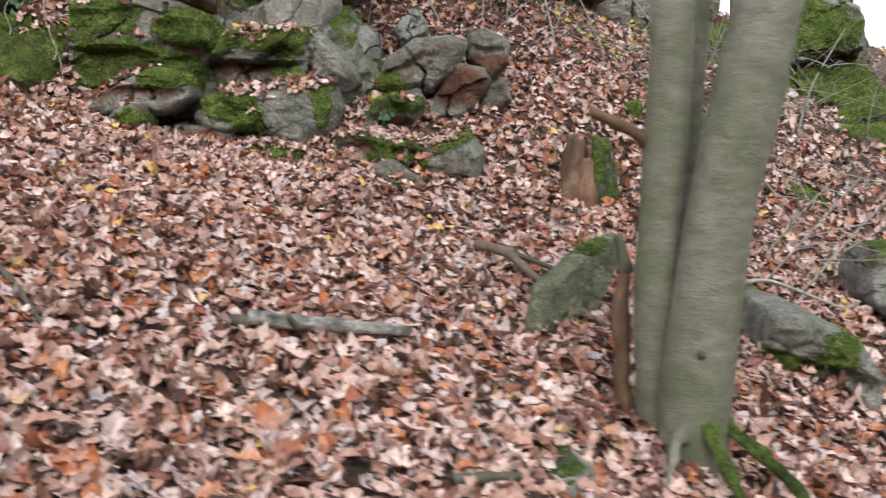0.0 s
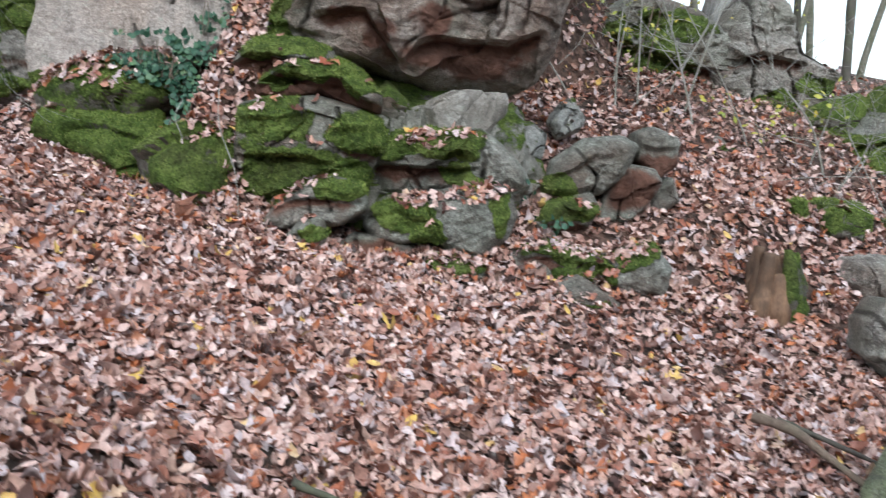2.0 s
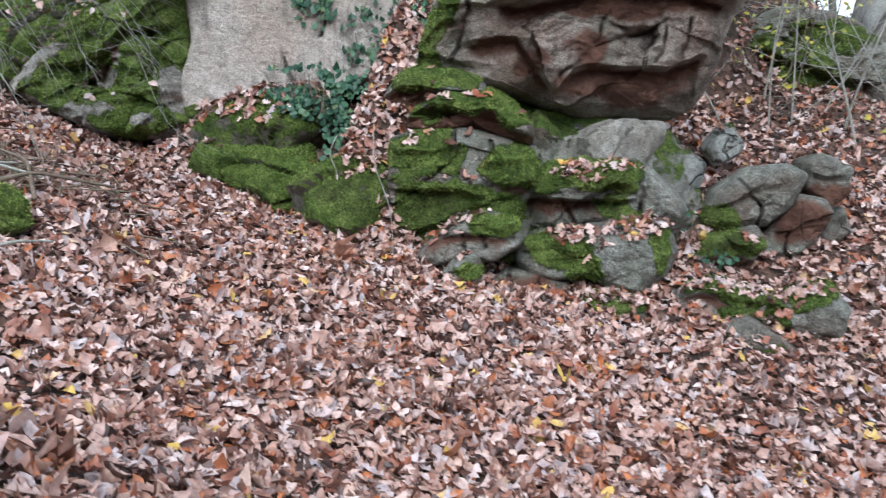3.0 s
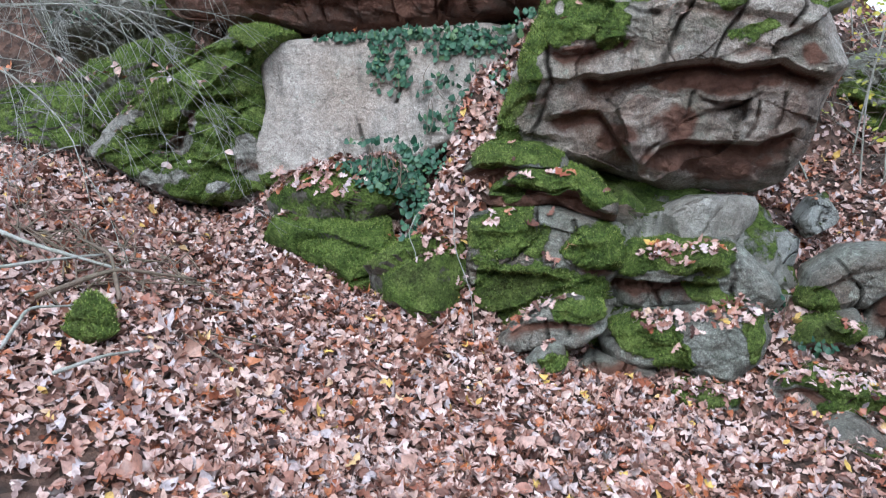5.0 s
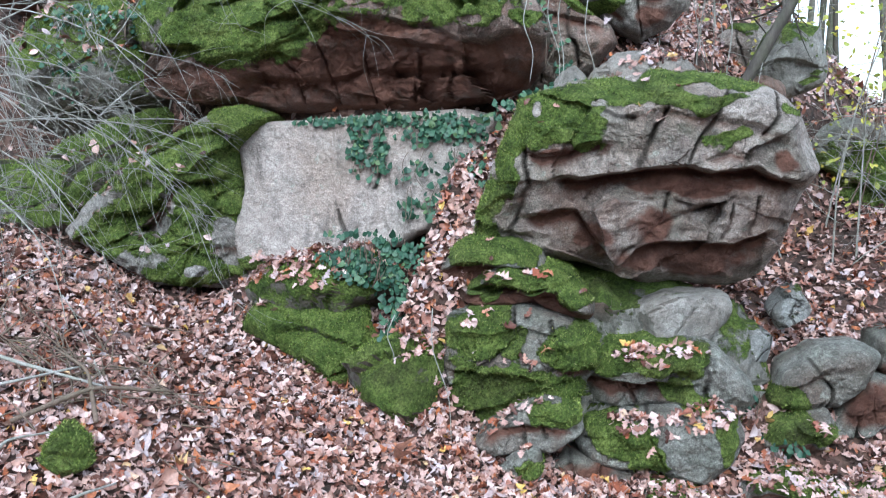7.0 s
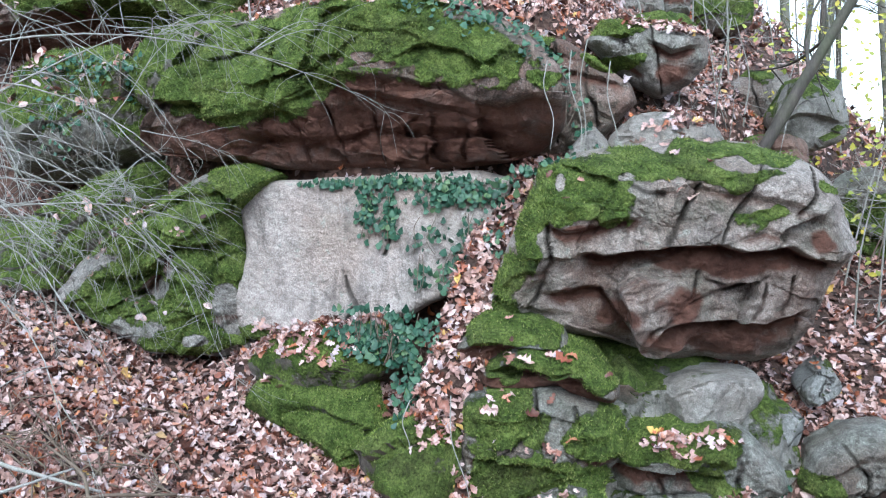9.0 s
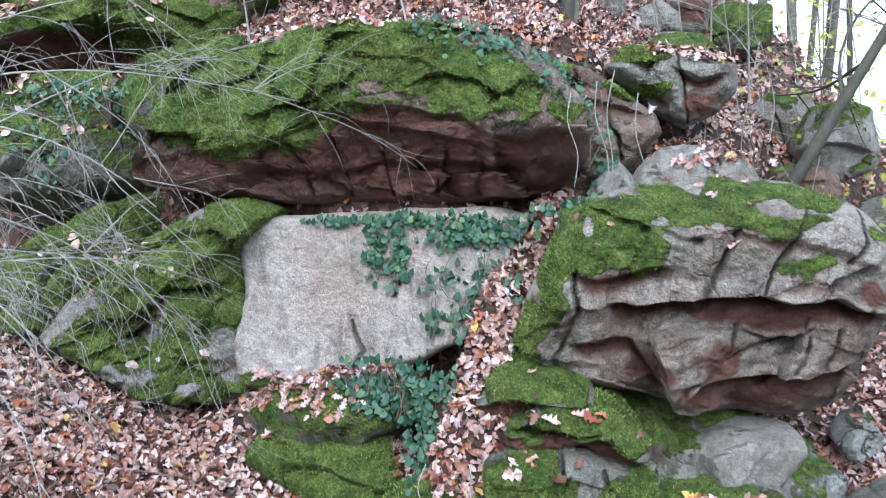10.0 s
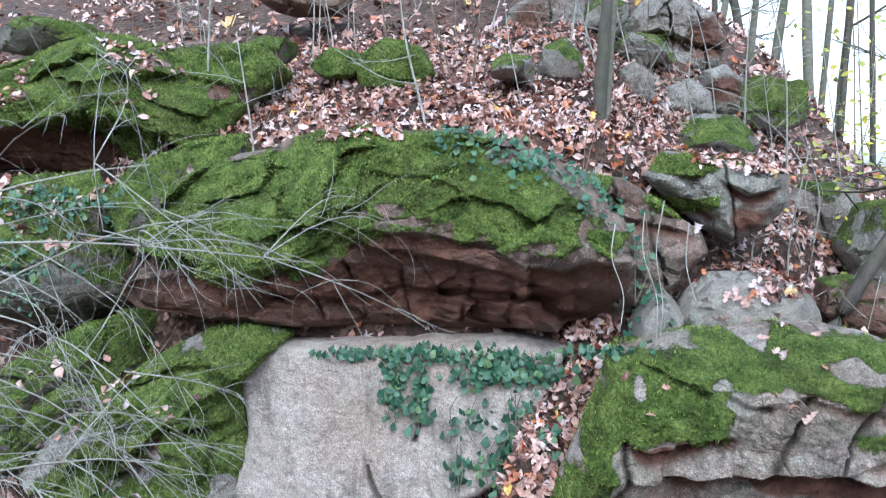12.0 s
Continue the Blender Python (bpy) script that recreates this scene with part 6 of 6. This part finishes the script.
for args, kind in [((9000, -4.9, -0.6, 4.0, 6.4, 0.75, 0.42), "oak"), ((5000, -1.2, 1.4, 4.0, 6.0, 0.7, 0.1), "oak"), ((3500, -3.4, -2.0, 4.3, 5.3, 0.5, -0.2), "oak"), ((3000, -5.6, -3.2, 4.9, 6.2, 0.6, 0.0), "beech")]:
    p, nn = drop(*args)
    clouds.append(leaf_cloud(kind, p, nn, 0.055 * np.clip(rng.normal(1, 0.25, len(p)), 0.5, 1.6), rng, 0.35, 0.5))
v, f = join(clouds)
leaf_litter = tagged(new("leaf_litter", mesh_from("leaf_litter", v, f, LITTER)), "deep carpet of pinkish brown fallen oak leaves", "fallen leaves", kind="stuff")

# ---- ivy ----
def ivy(label, centre, right, up, spots, size, rng, normal=(0, -1, 0.25)):
    """Ivy on a rock face: trailing stems and leaves in patches. spots: middle, half width and half height, number of leaves."""
    plant = thing("ivy", centre, label, "ivy", "ivy on the rocks")
    c, r, u, nrm = (np.array(a, float) for a in (centre, right, up, normal))
    nrm /= np.linalg.norm(nrm)
    stems, pos = [], []
    for a, b, w, h, count in spots:
        k = np.clip(rng.normal(size=(count, 2)) * 0.5, -1.1, 1.1)
        q = c + np.outer(a + k[:, 0] * w, r) + np.outer(b + k[:, 1] * h, u)
        pos.append(q)
        for _ in range(max(2, count // 30)):
            x0_ = a + rng.uniform(-0.7, 0.7) * w
            line = [c + (x0_ + rng.normal() * 0.02) * r + (b + h * s) * u for s in (1.0, 0.4, -0.3, -1.0)]
            stems.append(sweep(smooth_line(line, 9), np.full(9, 0.0022), 4, 0))
    pos = np.concatenate(pos)
    seat = []
    for q in pos:
        hit, nor, _, _ = solid.ray_cast(Vector(q - nrm * -0.6), Vector(-nrm))
        seat.append(np.array(hit) if hit is not None and (hit - Vector(q)).length < 0.5 else q)
    pos = np.array(seat) + np.outer(rng.uniform(0.012, 0.045, len(pos)), nrm)
    part("foliage", leaf_cloud("ivy", pos, np.repeat(nrm[None], len(pos), 0), size * np.clip(rng.normal(1, 0.28, len(pos)), 0.5, 1.6), rng, 0.4, 0.2, np.array([1.0, 0, 0])), IVY_LEAF, plant)["kind"] = "stuff"
    v_, f_ = join(stems)
    seated = []
    for q in v_:
        hit, nor, _, _ = solid.ray_cast(Vector(q + nrm * 0.6), Vector(-nrm))
        seated.append(np.array(hit) + nrm * 0.008 + (q - c) * 0 if hit is not None and (hit - Vector(q)).length < 0.5 else q)
    part("trailing_stem", (v_ + (np.array(seated) - v_).mean(0), f_), BROWN_TWIG, plant, "thin brown trailing stems")["kind"] = "stuff"
    return plant


rng = np.random.default_rng(44)
ivy("dark green ivy hanging over the pale slab", (-2.2, 5.2, 2.95), (1, 0, 0), (0, 0.33, 1),
    [(0.12, 0.10, 0.28, 0.08, 260), (-0.40, 0.02, 0.06, 0.16, 90), (-0.28, 0.0, 0.05, 0.17, 80), (0.22, -0.16, 0.14, 0.16, 110), (0.1, -0.3, 0.12, 0.12, 60), (-0.08, -0.12, 0.12, 0.1, 25), (-0.6, 0.16, 0.22, 0.03, 60), (-0.2, 0.17, 0.3, 0.04, 90), (0.5, 0.18, 0.2, 0.03, 50), (-0.1, -0.32, 0.06, 0.1, 20)], 0.036, rng, (0, -1, 0.3))
ivy("dense dark ivy clump on the mossy apron", (-2.4, 4.85, 2.30), (1, 0, 0), (0, 0.2, 1),
    [(0.0, 0.02, 0.24, 0.13, 420), (0.16, -0.18, 0.10, 0.12, 110), (-0.2, 0.06, 0.12, 0.08, 80), (0.12, -0.34, 0.05, 0.1, 30)], 0.037, rng, (0, -1, 0.5))
ivy("sparse ivy creeping over the terrace edge", (-1.98, 5.45, 3.98), (1, 0, 0), (0, 0.45, 0.9),
    [(0.0, 0.05, 0.40, 0.22, 170), (0.35, -0.15, 0.2, 0.2, 70), (0.5, -0.4, 0.12, 0.2, 30), (-0.3, 0.12, 0.2, 0.12, 40)], 0.034, rng, (0, -0.6, 0.8))
ivy("small ivy sprays under the rock pile", (-0.45, 4.62, 1.62), (1, 0, 0), (0, 0.2, 1), [(0.0, 0.0, 0.04, 0.13, 34), (0.12, -0.14, 0.08, 0.05, 24)], 0.032, rng, (0, -1, 0.4))
ivy("ivy scattered on the mossy upper wall", (-4.4, 5.6, 3.75), (1, 0, 0), (0, 0.3, 1), [(0.0, 0.0, 0.35, 0.12, 160), (-0.1, -0.35, 0.3, 0.2, 70)], 0.033, rng, (0, -1, 0.6))

# ---- trailing vines and yellow-leaved shoots ----
for k, (x0_, y0_, z0_, drop_, sway) in enumerate([(-2.02, 4.45, 2.15, 0.62, 0.10), (-2.22, 4.52, 2.1, 0.3, -0.02), (-1.5, 5.2, 3.75, 0.55, 0.05), (-1.42, 5.2, 3.8, 0.7, -0.04), (-1.3, 5.3, 3.7, 0.6, 0.03), (-1.62, 5.2, 3.7, 0.45, 0.02)]):
    wood("hanging_vine", [(x0_, y0_, z0_), (x0_ - 0.03 + sway * 0.3, y0_ - 0.05, z0_ - drop_ * 0.3), (x0_ + 0.03 + sway * 0.6, y0_ - 0.07, z0_ - drop_ * 0.65), (x0_ + sway, y0_ - 0.09, z0_ - drop_)], 0.0028, 0.002, GREY_TWIG, None, "thin pale vine hanging down the rock", "vine", seg=5, n=14, seed=k, group="hanging vines")
rng = np.random.default_rng(66)
for k, (x, y, h, cnt) in enumerate([(0.1, 7.0, 1.3, 150), (0.45, 6.8, 1.0, 120), (0.7, 7.2, 1.1, 110), (0.25, 7.6, 1.7, 110), (1.25, 6.0, 0.35, 22), (1.5, 6.1, 0.4, 26), (0.95, 6.2, 0.25, 10), (0.9, 8.0, 1.6, 90), (1.5, 9.0, 2.4, 170), (2.2, 9.6, 2.6, 170), (0.7, 9.2, 2.2, 150), (2.9, 10.2, 2.6, 150)]):
    a = on_slope(x, y)
    s = sapling(a, (x + rng.normal() * 0.15, y, a[2] + h), 0.007, "thin shoot with yellow-green autumn leaves", BROWN_TWIG, rng, 6, 0.5, 0.0, "yellow-leaved shoots")
    q = np.array([x, y, a[2] + h * 0.7]) + rng.normal(size=(cnt, 3)) * (0.22 * h ** 0.5, 0.2, 0.28 * h)
    q[:, 2] = np.maximum(q[:, 2], a[2] + 0.08)
    part("foliage", leaf_cloud("beech", q, np.repeat([[0, -0.5, 0.7]], cnt, 0), rng.uniform(0.035, 0.06, cnt), rng, 0.5, 0.3), YELLOW_LEAF, s)

# ---- single fallen leaves on top of the litter ----
rng = np.random.default_rng(91)
shapes = []
for k in range(10):
    v, f = leaf_cloud("oak" if k % 2 else "beech", np.zeros((1, 3)), np.array([[0, 0, 1.0]]), np.array([0.066 if k % 2 else 0.052]), rng, 0.2, 0.5)
    shapes.append(mesh_from("leaf", v, f, LITTER))
xs_, ys_ = rng.uniform(-2.3, 0.9, 300), rng.uniform(1.5, 3.3, 300)
ns_ = ground_normals(xs_, ys_)
zs_ = ground_z(xs_, ys_)
for k in range(300):
    leaf = new("leaf", shapes[k % 10])
    leaf.parent = leaf_litter
    turn = Vector(ns_[k]).to_track_quat("Z", "Y").to_matrix().to_4x4()
    leaf.matrix_basis = Matrix.Translation((xs_[k], ys_[k], zs_[k] + 0.035)) @ turn @ pose(0, 0, 0, 0, 0, rng.uniform(0, 360))

# ---- moss: fine upright shoots over the mossed stones ----
MOSS_SHOOT = leaf_material("moss_shoot", [(0.0, (0.06, 0.09, 0.02)), (0.4, (0.145, 0.205, 0.042)), (0.8, (0.25, 0.315, 0.075)), (1.0, (0.36, 0.38, 0.14))], 0.8, 0.2, 0.1)
rng = np.random.default_rng(17)
blades_v, blades_f, total = [], [], 0
for ob, co, tri in zip(STONES, vs, fs):
    name = ob.data.materials[0].name
    grown = "moss" in ob.data.attributes
    if not (grown or name in ("moss_cover", "mossy_granite")) or co[:, 1].mean() > 6.6:
        continue
    first = tri.min()
    t3 = co[tri - first]
    e1, e2 = t3[:, 1] - t3[:, 0], t3[:, 2] - t3[:, 0]
    nor = np.cross(e1, e2)
    area = np.linalg.norm(nor, axis=1) / 2
    nor /= (2 * area)[:, None] + 1e-12
    middle = t3.mean(1)
    full = name == "moss_cover"
    patch = fbm(middle * 3.1, 3, 8)
    good = (nor[:, 1] < 0.5) & ((nor[:, 2] > -0.1) if full else (nor[:, 2] + 0.4 * patch > 0.38)) & (middle[:, 2] > ground_z(middle[:, 0], middle[:, 1]) - 0.02)
    if grown:
        field = np.empty(len(co), np.float32)
        ob.data.attributes["moss"].data.foreach_get("value", field)
        good = (nor[:, 1] < 0.5) * np.clip(field[tri - first].mean(1) * 1.5 - 0.55, 0, 1) * (0.25 + 0.75 * smooth(-0.5, 0.3, patch))
    weight = area * good
    count = int(weight.sum() * (9000 if full else 6500))
    if count < 5:
        continue
    pick = rng.choice(len(area), count, p=weight / weight.sum())
    a, b = rng.random((2, count, 1))
    flip = a + b > 1
    a, b = np.where(flip, 1 - a, a), np.where(flip, 1 - b, b)
    root = t3[pick, 0] + a * e1[pick] + b * e2[pick]
    way = nor[pick] * 0.8 + np.array([0, 0, 0.35]) + rng.normal(size=(count, 3)) * 0.45
    way /= np.linalg.norm(way, axis=1)[:, None]
    side = np.cross(way, rng.normal(size=(count, 3)))
    side /= np.linalg.norm(side, axis=1)[:, None]
    tall = rng.uniform(0.007, 0.019, (count, 1))
    wide = 0.0028
    blades_v.append(np.stack([root - side * wide, root + side * wide, root + way * tall], 1).reshape(-1, 3))
    blades_f.append(np.arange(count * 3).reshape(-1, 3) + total)
    total += count * 3
tagged(new("moss", mesh_from("moss", np.concatenate(blades_v), np.concatenate(blades_f), MOSS_SHOOT)), "short bright green moss shoots covering the rocks", "moss", kind="stuff")
